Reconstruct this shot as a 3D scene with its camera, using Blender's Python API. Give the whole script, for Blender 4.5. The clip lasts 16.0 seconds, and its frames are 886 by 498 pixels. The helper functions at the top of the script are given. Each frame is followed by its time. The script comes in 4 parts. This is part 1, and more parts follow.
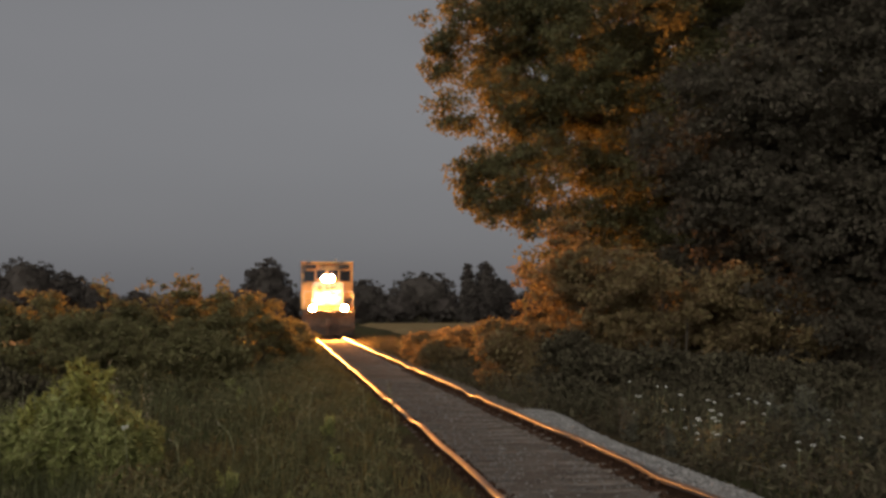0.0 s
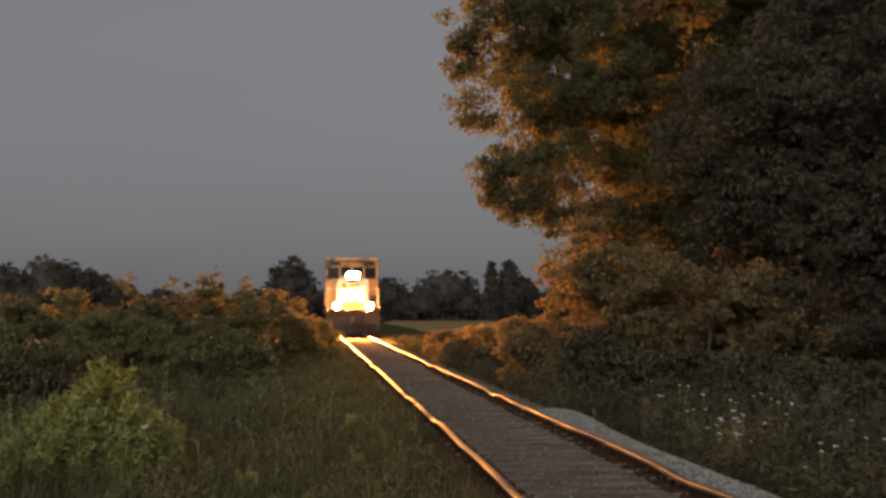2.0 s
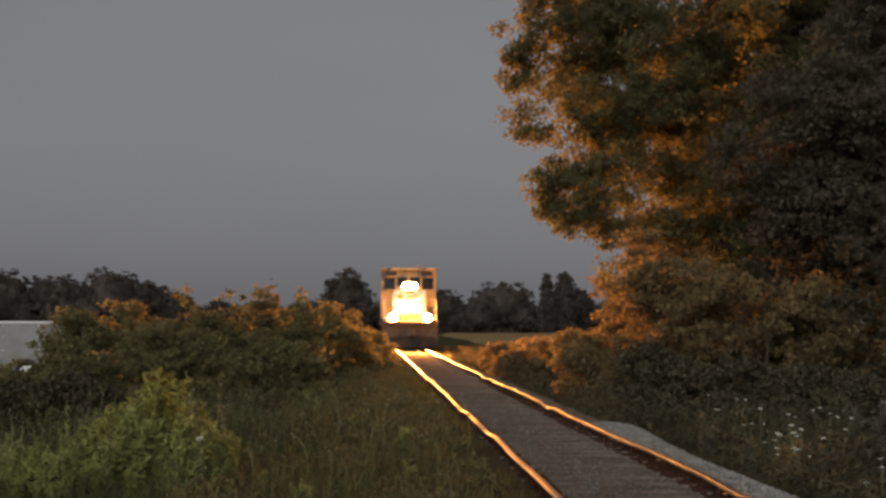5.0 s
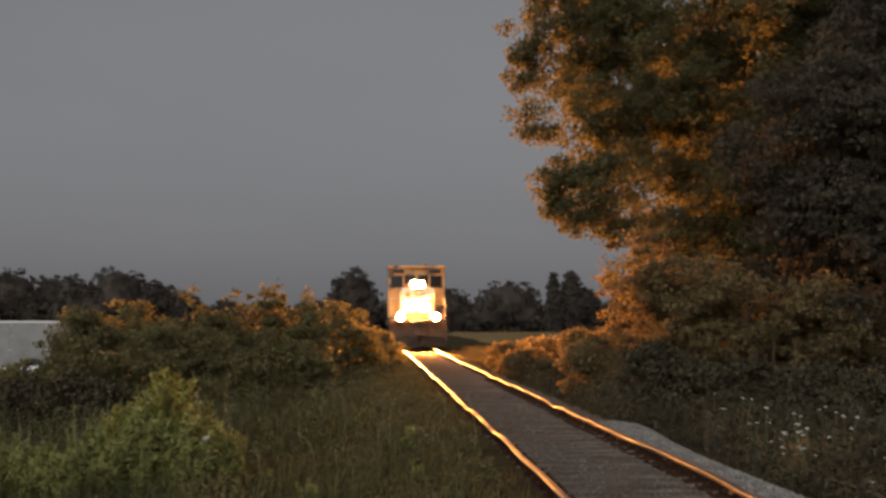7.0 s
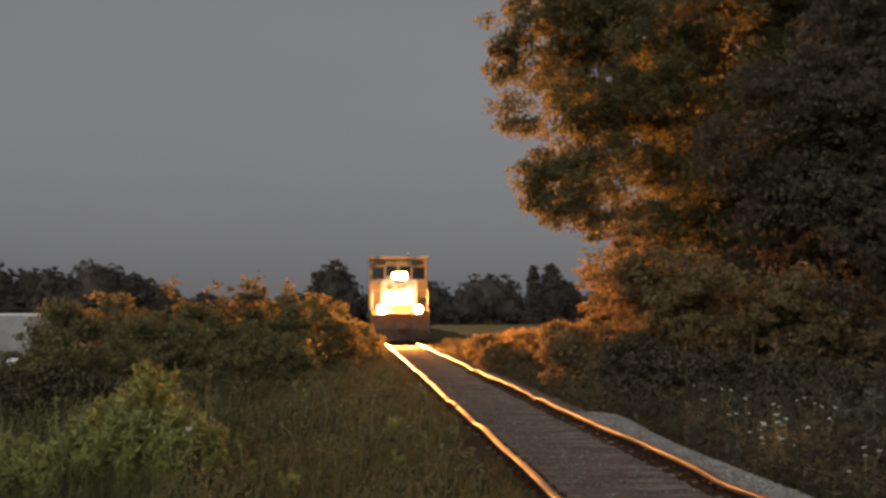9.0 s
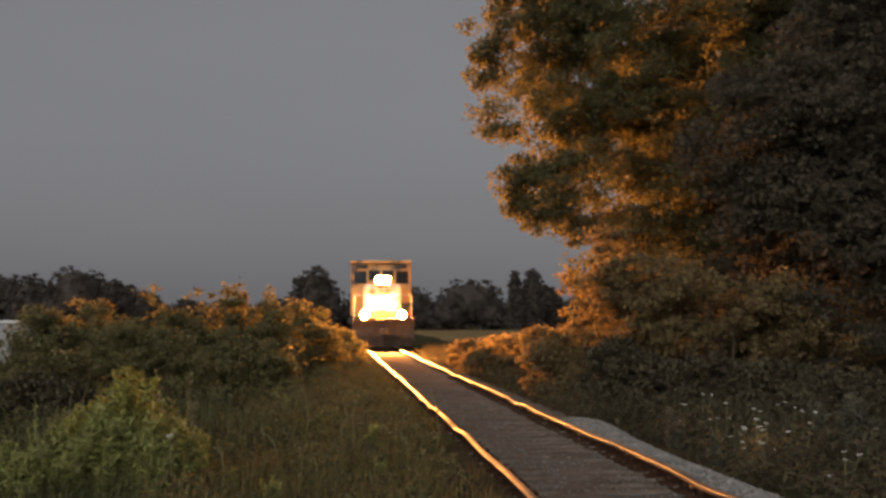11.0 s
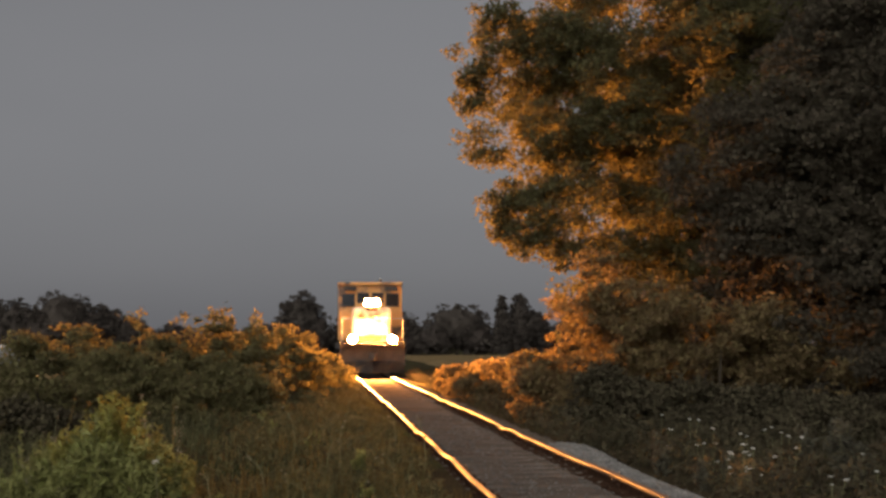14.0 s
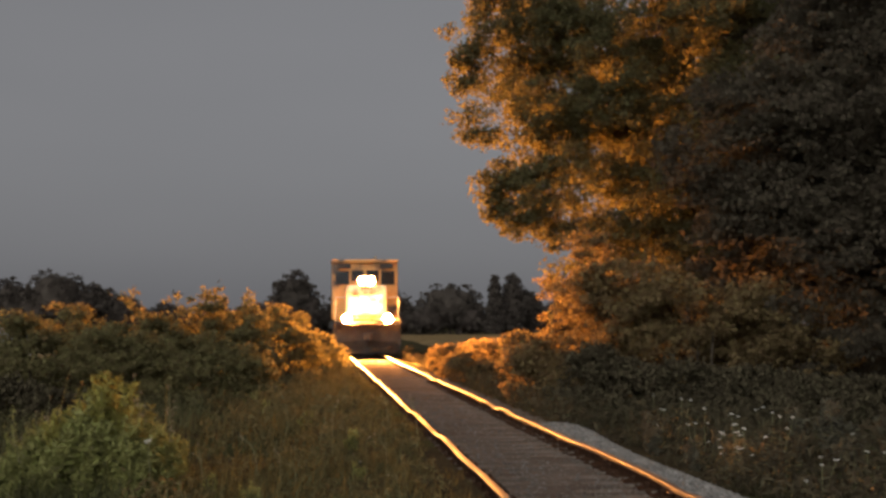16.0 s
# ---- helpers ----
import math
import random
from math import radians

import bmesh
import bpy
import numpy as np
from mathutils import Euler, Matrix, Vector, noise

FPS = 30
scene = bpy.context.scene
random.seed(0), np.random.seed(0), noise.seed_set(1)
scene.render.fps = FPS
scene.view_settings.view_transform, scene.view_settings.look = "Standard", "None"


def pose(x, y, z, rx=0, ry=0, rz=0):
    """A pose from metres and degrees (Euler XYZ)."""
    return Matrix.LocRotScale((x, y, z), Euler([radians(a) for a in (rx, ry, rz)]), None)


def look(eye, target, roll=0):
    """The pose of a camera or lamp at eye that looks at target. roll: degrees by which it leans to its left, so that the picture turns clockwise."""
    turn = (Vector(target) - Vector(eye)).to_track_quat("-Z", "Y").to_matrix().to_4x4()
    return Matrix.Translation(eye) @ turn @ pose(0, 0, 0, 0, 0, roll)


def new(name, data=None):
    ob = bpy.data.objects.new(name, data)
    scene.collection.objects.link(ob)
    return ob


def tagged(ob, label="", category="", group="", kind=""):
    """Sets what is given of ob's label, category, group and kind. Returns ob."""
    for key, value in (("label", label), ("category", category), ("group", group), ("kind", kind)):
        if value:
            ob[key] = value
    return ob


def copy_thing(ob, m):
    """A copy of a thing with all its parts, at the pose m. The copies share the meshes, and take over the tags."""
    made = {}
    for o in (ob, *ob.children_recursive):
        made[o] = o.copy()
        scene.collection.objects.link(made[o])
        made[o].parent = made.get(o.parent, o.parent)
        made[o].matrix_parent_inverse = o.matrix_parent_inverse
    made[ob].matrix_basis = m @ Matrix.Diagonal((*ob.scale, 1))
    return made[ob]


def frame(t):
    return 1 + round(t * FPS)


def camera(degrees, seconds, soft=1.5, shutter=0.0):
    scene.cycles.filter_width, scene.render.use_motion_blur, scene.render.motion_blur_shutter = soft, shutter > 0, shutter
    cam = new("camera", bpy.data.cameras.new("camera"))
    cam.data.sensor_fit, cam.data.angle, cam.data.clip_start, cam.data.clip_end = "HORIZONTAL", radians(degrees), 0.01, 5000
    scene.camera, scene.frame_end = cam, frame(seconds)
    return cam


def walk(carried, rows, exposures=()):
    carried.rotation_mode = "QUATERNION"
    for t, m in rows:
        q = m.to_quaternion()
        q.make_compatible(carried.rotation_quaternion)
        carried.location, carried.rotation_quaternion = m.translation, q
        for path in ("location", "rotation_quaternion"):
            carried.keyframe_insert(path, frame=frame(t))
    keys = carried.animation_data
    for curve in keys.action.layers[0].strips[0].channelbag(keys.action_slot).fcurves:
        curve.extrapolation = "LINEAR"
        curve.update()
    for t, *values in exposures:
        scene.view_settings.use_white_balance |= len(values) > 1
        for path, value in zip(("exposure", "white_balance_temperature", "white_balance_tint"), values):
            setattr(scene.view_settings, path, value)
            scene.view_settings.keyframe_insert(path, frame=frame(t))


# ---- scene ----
# The camera stands beside the track, hand-held, and pans a little.
cam = camera(36.2, 16.0, soft=3.0)
PATH = [
    (0, 0.017, 0.003, 1.641, -6.319, 2.698, 0.122),
    (0.5, 0.036, -0.001, 1.65, -6.079, 2.74, -0.14),
    (1, 0.041, 0.017, 1.652, -5.85, 2.718, -0.165),
    (1.5, 0.049, 0.021, 1.655, -5.646, 2.645, 0.039),
    (2, 0.054, 0.029, 1.658, -5.308, 2.603, 0.058),
    (2.5, 0.067, 0.033, 1.659, -4.866, 2.603, 0.041),
    (3, 0.061, 0.038, 1.663, -4.394, 2.685, 0.055),
    (3.5, 0.062, 0.063, 1.658, -3.93, 2.829, -0.069),
    (4, 0.055, 0.05, 1.657, -3.529, 2.947, -0.065),
    (4.5, 0.066, 0.063, 1.66, -3.2, 3.114, -0.051),
    (7, 0.078, 0.038, 1.668, -2.694, 3.075, 0.027),
    (7.5, 0.071, 0.019, 1.668, -2.776, 2.903, -0.02),
    (8, 0.058, 0.013, 1.657, -3.012, 2.851, -0.046),
    (8.5, 0.058, -0.003, 1.656, -3.246, 2.813, -0.048),
    (9, 0.059, -0.016, 1.652, -3.531, 2.777, 0.053),
    (11.5, 0.064, -0.016, 1.656, -4.514, 3.052, 0.131),
    (12, 0.056, -0.008, 1.655, -4.679, 3.189, 0.019),
    (12.5, 0.067, -0.009, 1.655, -4.58, 3.66, 0.096),
    (13, 0.067, -0.013, 1.664, -4.669, 3.739, 0.146),
    (13.5, 0.065, 0.01, 1.665, -4.739, 3.848, 0.103),
    (14, 0.061, -0.023, 1.659, -4.865, 4.047, 0.239),
    (14.5, 0.066, -0.045, 1.658, -5.022, 3.905, 0.25),
    (15, 0.058, -0.045, 1.664, -5.193, 3.705, 0.137),
    (15.5, 0.064, -0.031, 1.669, -5.252, 3.481, 0.158),
    (16, 0.066, -0.037, 1.667, -5.16, 3.179, 0.142),
]
walk(cam, [(t, pose(x, y, z + 0.05, 90 + pitch, roll, yaw)) for t, x, y, z, yaw, pitch, roll in PATH])

# ---- light: an overcast evening sky, the train's lamps glow by their material ----
world = bpy.data.worlds.new("evening_sky")
scene.world = world
world.use_nodes = True
wn, wl = world.node_tree.nodes, world.node_tree.links
sky = wn.new("ShaderNodeTexSky")
sky.sky_type, sky.sun_disc = "NISHITA", False
sky.sun_elevation, sky.sun_rotation = radians(27), radians(205)
sky.air_density, sky.dust_density = 1.0, 3.0
grey = wn.new("ShaderNodeHueSaturation")
grey.inputs["Saturation"].default_value, grey.inputs["Value"].default_value = 0.12, 0.76
wl.new(sky.outputs[0], grey.inputs["Color"])
deck = wn.new("ShaderNodeMix")  # the even grey cloud deck over the clear sky's gradient
deck.data_type = "RGBA"
deck.inputs["Factor"].default_value = 0.8
wl.new(grey.outputs[0], deck.inputs["A"])
drift = wn.new("ShaderNodeTexNoise")  # faint unevenness of the cloud deck
drift.inputs["Scale"].default_value, drift.inputs["Detail"].default_value = 2.2, 3.0
where = wn.new("ShaderNodeTexCoord")
flat = wn.new("ShaderNodeMapping")
flat.inputs["Scale"].default_value = (1.0, 1.0, 3.2)
wl.new(where.outputs["Generated"], flat.inputs["Vector"])
wl.new(flat.outputs["Vector"], drift.inputs["Vector"])
shade = wn.new("ShaderNodeMix")
shade.data_type = "RGBA"
shade.inputs["A"].default_value, shade.inputs["B"].default_value = (0.98, 0.985, 1.08, 1), (1.38, 1.375, 1.47, 1)
wl.new(drift.outputs["Fac"], shade.inputs["Factor"])
wl.new(shade.outputs["Result"], deck.inputs["B"])
wl.new(deck.outputs["Result"], wn["Background"].inputs["Color"])
wn["Background"].inputs["Strength"].default_value = 0.095
sun_data = bpy.data.lights.new("overcast_sun", "SUN")
sun_data.energy, sun_data.angle, sun_data.color = 2.05, radians(70), (1.0, 0.95, 0.88)
sun = new("overcast_sun", sun_data)
sun.matrix_world = look((-16, -34, 19), (0, 0, 0))
scene.view_settings.exposure = 0.4

LAMP = 56000.0  # radiance of the train's headlights


# ---- materials ----
def material(name, low, high, scale=6.0, rough=0.8, bump=0.3, metal=0.0, fine=60.0, island=0.0, through_leaf=0.0, stain=None, spec=0.5):
    m = bpy.data.materials.new(name)
    m.use_nodes = True
    n, l = m.node_tree.nodes, m.node_tree.links
    p = n["Principled BSDF"]
    co = n.new("ShaderNodeTexCoord")
    big = n.new("ShaderNodeTexNoise")
    big.inputs["Scale"].default_value, big.inputs["Detail"].default_value = scale, 6.0
    small = n.new("ShaderNodeTexNoise")
    small.inputs["Scale"].default_value, small.inputs["Detail"].default_value = fine, 4.0
    l.new(co.outputs["Object"], big.inputs["Vector"])
    l.new(co.outputs["Object"], small.inputs["Vector"])
    both = n.new("ShaderNodeMath")
    both.operation = "ADD"
    l.new(big.outputs["Fac"], both.inputs[0])
    l.new(small.outputs["Fac"], both.inputs[1])
    ramp = n.new("ShaderNodeMapRange")
    ramp.inputs["From Min"].default_value, ramp.inputs["From Max"].default_value = 0.7, 1.3
    l.new(both.outputs[0], ramp.inputs["Value"])
    mix = n.new("ShaderNodeMix")
    mix.data_type = "RGBA"
    mix.inputs["A"].default_value, mix.inputs["B"].default_value = (*low, 1), (*high, 1)
    l.new(ramp.outputs[0], mix.inputs["Factor"])
    colour = mix.outputs["Result"]
    if island:
        geo = n.new("ShaderNodeNewGeometry")
        vary = n.new("ShaderNodeHueSaturation")
        span = n.new("ShaderNodeMapRange")
        span.inputs["To Min"].default_value, span.inputs["To Max"].default_value = 1 - island, 1 + island
        l.new(geo.outputs["Random Per Island"], span.inputs["Value"])
        l.new(span.outputs[0], vary.inputs["Value"])
        hue = n.new("ShaderNodeMapRange")
        hue.inputs["To Min"].default_value, hue.inputs["To Max"].default_value = 0.485, 0.515
        l.new(geo.outputs["Random Per Island"], hue.inputs["Value"])
        l.new(hue.outputs[0], vary.inputs["Hue"])
        l.new(colour, vary.inputs["Color"])
        colour = vary.outputs["Color"]
    if stain:
        spot = n.new("ShaderNodeTexNoise")
        spot.inputs["Scale"].default_value, spot.inputs["Detail"].default_value = stain[1], 5.0
        l.new(co.outputs["Object"], spot.inputs["Vector"])
        cut = n.new("ShaderNodeMapRange")
        cut.inputs["From Min"].default_value, cut.inputs["From Max"].default_value = 0.5, 0.66
        l.new(spot.outputs["Fac"], cut.inputs["Value"])
        over = n.new("ShaderNodeMix")
        over.data_type = "RGBA"
        over.inputs["B"].default_value = (*stain[0], 1)
        l.new(cut.outputs[0], over.inputs["Factor"])
        l.new(colour, over.inputs["A"])
        colour = over.outputs["Result"]
    l.new(colour, p.inputs["Base Color"])
    p.inputs["Roughness"].default_value, p.inputs["Metallic"].default_value = rough, metal
    p.inputs["Specular IOR Level"].default_value = spec
    if bump:
        b = n.new("ShaderNodeBump")
        b.inputs["Strength"].default_value, b.inputs["Distance"].default_value = bump, 0.02
        l.new(both.outputs[0], b.inputs["Height"])
        l.new(b.outputs["Normal"], p.inputs["Normal"])
    if through_leaf:
        t = n.new("ShaderNodeBsdfTranslucent")
        l.new(colour, t.inputs["Color"])
        s = n.new("ShaderNodeMixShader")
        s.inputs["Fac"].default_value = through_leaf
        l.new(p.outputs[0], s.inputs[1])
        l.new(t.outputs[0], s.inputs[2])
        l.new(s.outputs[0], n["Material Output"].inputs["Surface"])
    return m


def glow(name, colour, strength):
    m = bpy.data.materials.new(name)
    m.use_nodes = True
    p = m.node_tree.nodes["Principled BSDF"]
    p.inputs["Base Color"].default_value = (*colour, 1)
    p.inputs["Emission Color"].default_value = (*colour, 1)
    p.inputs["Emission Strength"].default_value = strength
    return m


SOIL = material("soil_and_thatch", (0.025, 0.02, 0.013), (0.06, 0.048, 0.028), 0.8, 0.95, 0.6, fine=22, stain=((0.04, 0.05, 0.02), 0.35), spec=0.0)
BALLAST = material("packed_ballast", (0.052, 0.043, 0.036), (0.128, 0.109, 0.094), 1.7, 1.0, 0.3, fine=30, spec=0.0, stain=((0.09, 0.078, 0.066), 1.6))
GRAVEL = material("pale_gravel", (0.088, 0.083, 0.078), (0.168, 0.16, 0.152), 3.0, 0.95, 0.3, fine=55, spec=0.0)
PALE_STONE = material("pale_gravel_stone", (0.105, 0.10, 0.094), (0.205, 0.197, 0.188), 5.0, 0.9, 0.3, fine=80, island=0.3, spec=0.1)
STONE = material("ballast_stone", (0.074, 0.067, 0.061), (0.155, 0.144, 0.133), 5.0, 0.9, 0.3, fine=80, island=0.35, spec=0.1)
TIE = material("weathered_tie_wood", (0.062, 0.052, 0.043), (0.165, 0.145, 0.125), 4.0, 1.0, 0.6, fine=50, spec=0.0)
RAIL_TOP = material("worn_rail_head", (0.090, 0.091, 0.093), (0.158, 0.161, 0.165), 3.0, 0.58, 0.06, metal=1.0, fine=40)
RAIL_SIDE = material("rusty_rail_side", (0.022, 0.014, 0.010), (0.06, 0.034, 0.022), 7.0, 1.0, 0.4, fine=70, spec=0.0)
STEEL = material("bare_steel", (0.35, 0.32, 0.28), (0.5, 0.46, 0.42), 9.0, 0.4, 0.2, metal=1.0)
BARK = material("dark_brown_bark", (0.03, 0.024, 0.018), (0.08, 0.066, 0.05), 5.0, 0.95, 1.0, fine=30, spec=0.1)
ANCHOR_STEEL = material("rusty_anchor_steel", (0.05, 0.032, 0.022), (0.12, 0.08, 0.055), 9.0, 0.7, 0.2, spec=0.2)
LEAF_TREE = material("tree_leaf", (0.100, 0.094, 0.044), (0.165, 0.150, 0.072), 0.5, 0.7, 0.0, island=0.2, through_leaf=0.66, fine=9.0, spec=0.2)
# darker copy of tree_leaf: the shade of the right-hand trees is its colour
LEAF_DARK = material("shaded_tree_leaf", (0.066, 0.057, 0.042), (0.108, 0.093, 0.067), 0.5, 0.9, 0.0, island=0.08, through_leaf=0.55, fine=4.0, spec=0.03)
LEAF_BUSH = material("bush_leaf", (0.122, 0.092, 0.046), (0.225, 0.166, 0.082), 0.8, 0.8, 0.0, island=0.18, through_leaf=0.52, fine=12.0, spec=0.15)
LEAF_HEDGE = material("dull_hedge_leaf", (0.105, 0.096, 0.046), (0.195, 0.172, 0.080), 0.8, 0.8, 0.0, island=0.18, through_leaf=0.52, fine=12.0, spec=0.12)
LEAF_UNDER = material("undergrowth_leaf", (0.077, 0.072, 0.038), (0.148, 0.133, 0.068), 1.1, 0.85, 0.0, island=0.32, through_leaf=0.2, spec=0.03, stain=((0.045, 0.043, 0.021), 1.1))
# leaf of the low growth, darkened to hold the shade under the bushes
LEAF_LOW_SHADE = material("shaded_low_leaf", (0.036, 0.031, 0.020), (0.070, 0.060, 0.038), 1.0, 0.85, 0.0, island=0.3, through_leaf=0.08, spec=0.02)
LEAF_WEED = material("weed_leaf", (0.145, 0.155, 0.046), (0.24, 0.238, 0.085), 2.0, 0.7, 0.0, island=0.35, through_leaf=0.22, spec=0.25)
# yellower than weed_leaf, for the tallest stems of the clump
LEAF_GOLD = material("yellowish_weed_leaf", (0.20, 0.198, 0.048), (0.30, 0.285, 0.085), 3.0, 0.75, 0.0, island=0.3, through_leaf=0.25, spec=0.15)
LEAF_FAR = material("far_tree_leaf", (0.060, 0.052, 0.046), (0.092, 0.080, 0.070), 0.2, 0.95, 0.0, fine=1.0, island=0.1, through_leaf=0.35, spec=0.0)
BLADE = material("grass_blade", (0.05, 0.055, 0.024), (0.11, 0.105, 0.05), 1.0, 0.8, 0.0, island=0.4, through_leaf=0.4, spec=0.1)
# darker copy of grass_blade, with the verge's shade in its colour
BLADE_DARK = material("shaded_grass_blade", (0.03, 0.029, 0.016), (0.06, 0.055, 0.032), 1.0, 0.9, 0.0, island=0.35, through_leaf=0.12, spec=0.03)
CROP = material("crop_field", (0.12, 0.083, 0.042), (0.20, 0.145, 0.075), 0.25, 1.0, 0.5, fine=3.0, spec=0.0)
LEAF_HERB = material("dull_herb_leaf", (0.056, 0.053, 0.039), (0.115, 0.107, 0.076), 2.0, 0.8, 0.0, island=0.3, through_leaf=0.25, spec=0.15)
# tan of dry grass stems, also of specks that stand in for glints
DRY_STEM_GLINT = material("dry_stem_and_glint", (0.20, 0.17, 0.12), (0.30, 0.26, 0.19), 30.0, 0.8, 0.1, through_leaf=0.2)
STEM = material("plant_stem", (0.08, 0.09, 0.035), (0.16, 0.15, 0.07), 8.0, 0.7, 0.2)
PETAL = material("white_flower_head", (0.44, 0.44, 0.41), (0.62, 0.62, 0.58), 30.0, 0.8, 0.2, through_leaf=0.2)
# assumed body colours, orange and cream stand in for glare around the headlights
PAINT_BODY = material("loco_glare_orange", (0.42, 0.20, 0.05), (0.55, 0.28, 0.08), 1.2, 0.45, 0.1, fine=14, stain=((0.05, 0.035, 0.025), 1.5))
PAINT_BAND = material("loco_glare_cream", (0.6, 0.55, 0.42), (0.72, 0.68, 0.55), 1.4, 0.5, 0.1, fine=14, stain=((0.16, 0.09, 0.05), 1.6))
UNDER = material("sooty_underframe", (0.015, 0.014, 0.013), (0.05, 0.045, 0.04), 3.0, 0.85, 0.3)
GLASS = material("dark_cab_glass", (0.012, 0.013, 0.015), (0.02, 0.022, 0.025), 1.0, 0.06, 0.0)
WHITE = material("dull_white_trailer_skin", (0.20, 0.205, 0.21), (0.26, 0.265, 0.27), 1.2, 0.6, 0.05, fine=9, stain=((0.17, 0.167, 0.16), 0.9), spec=0.2)
TRIM = material("aluminium_trim", (0.55, 0.56, 0.57), (0.72, 0.73, 0.74), 4.0, 0.6, 0.1, metal=0.2)
RUBBER = material("tyre_rubber", (0.015, 0.015, 0.015), (0.03, 0.03, 0.03), 8.0, 0.85, 0.2)
LAMP_GLOW = glow("headlight_glow", (1.0, 0.35, 0.065), LAMP)


# ---- mesh helpers ----
def mesh_of(name, verts, faces, mat, smooth=False):
    verts, faces = np.asarray(verts, dtype=np.float32), np.asarray(faces, dtype=np.int32)
    me = bpy.data.meshes.new(name)
    k = faces.shape[1]
    me.vertices.add(len(verts))
    me.vertices.foreach_set("co", verts.ravel())
    me.loops.add(faces.size)
    me.loops.foreach_set("vertex_index", faces.ravel())
    me.polygons.add(len(faces))
    me.polygons.foreach_set("loop_start", np.arange(len(faces), dtype=np.int32) * k)
    me.polygons.foreach_set("use_smooth", np.full(len(faces), smooth))
    me.update(calc_edges=True)
    me.materials.append(mat)
    return me


def child(name, me, parent=None, label="", at=None):
    ob = new(name, me)
    if parent:
        ob.parent = parent
    if at is not None:
        ob.matrix_basis = at
    return tagged(ob, label)


def part(name, bm, mat, parent, label="", at=None):
    me = bpy.data.meshes.new(name)
    bm.to_mesh(me)
    bm.free()
    me.materials.append(mat)
    return child(name, me, parent, label, at)


def box(sx, sy, sz, x=0, y=0, z=0, bevel=0.0, bm=None, rot=None):
    """A bevelled box with its centre at x, y, z."""
    one = bmesh.new()
    bmesh.ops.create_cube(one, size=1, matrix=Matrix.Diagonal((sx, sy, sz, 1)))
    if bevel:
        bmesh.ops.bevel(one, geom=one.edges[:], offset=bevel, segments=2, affect="EDGES", profile=0.7)
    bmesh.ops.transform(one, matrix=Matrix.Translation((x, y, z)) @ (rot or Matrix()), verts=one.verts)
    if bm is None:
        return one
    tmp = bpy.data.meshes.new("tmp")
    one.to_mesh(tmp)
    one.free()
    bm.from_mesh(tmp)
    bpy.data.meshes.remove(tmp)
    return bm


def drum(r, length, axis="x", x=0, y=0, z=0, segments=24, r2=None, bm=None):
    bm = bm or bmesh.new()
    turn = {"x": pose(0, 0, 0, 0, 90, 0), "y": pose(0, 0, 0, 90, 0, 0), "z": Matrix()}[axis]
    bmesh.ops.create_cone(bm, cap_ends=True, segments=segments, radius1=r, radius2=r if r2 is None else r2, depth=length, matrix=Matrix.Translation((x, y, z)) @ turn)
    return bm


def dome(r, bulge, x, y, z):
    """A shallow convex lens that looks along -y."""
    bm = bmesh.new()
    bmesh.ops.create_uvsphere(bm, u_segments=12, v_segments=6, radius=1)
    bmesh.ops.bisect_plane(bm, geom=bm.verts[:] + bm.edges[:] + bm.faces[:], plane_co=(0, 0, 0), plane_no=(0, 0, 1), clear_inner=True)
    bmesh.ops.transform(bm, matrix=Matrix.Translation((x, y, z)) @ pose(0, 0, 0, 90, 0, 0) @ Matrix.Diagonal((r, r, bulge, 1)), verts=bm.verts)
    return bm


def tube(points, radii, sides=6):
    """Vertices and quads of a tapered tube along points."""
    pts, v, f = [np.array(p, float) for p in points], [], []
    for i, p in enumerate(pts):
        d = pts[min(i + 1, len(pts) - 1)] - pts[max(i - 1, 0)]
        d /= np.linalg.norm(d) + 1e-9
        a = np.cross(d, (0.3, 0.9, 0.1) if abs(d[2]) > 0.7 else (0, 0, 1))
        a /= np.linalg.norm(a)
        b = np.cross(d, a)
        for k in range(sides):
            w = 2 * math.pi * k / sides
            v.append(p + radii[i] * (a * math.cos(w) + b * math.sin(w)))
        if i:
            o = (i - 1) * sides
            f += [(o + k, o + (k + 1) % sides, o + sides + (k + 1) % sides, o + sides + k) for k in range(sides)]
    return np.array(v), np.array(f)


def merged(pieces):
    v, f, n = [], [], 0
    for a, b in pieces:
        v.append(a)
        f.append(np.asarray(b) + n)
        n += len(a)
    return np.concatenate(v), np.concatenate(f)


LEAF_SHAPE = np.array([(-0.5, 0, 0), (-0.2, 0.30, 0.10), (0.2, 0.24, 0.08), (0.5, 0, -0.10), (0.2, -0.24, 0.08), (-0.2, -0.30, 0.10)])


LEAF_FACES = np.array([(0, 1, 2, 3), (0, 3, 4, 5)])
# a small flat leaf, for crowns that stay far off
SMALL_SHAPE = np.array([(-0.5, 0, 0), (0.05, 0.32, 0.05), (0.5, 0, -0.06), (0.05, -0.32, 0.05)])
SMALL_FACES = np.array([(0, 1, 2, 3)])


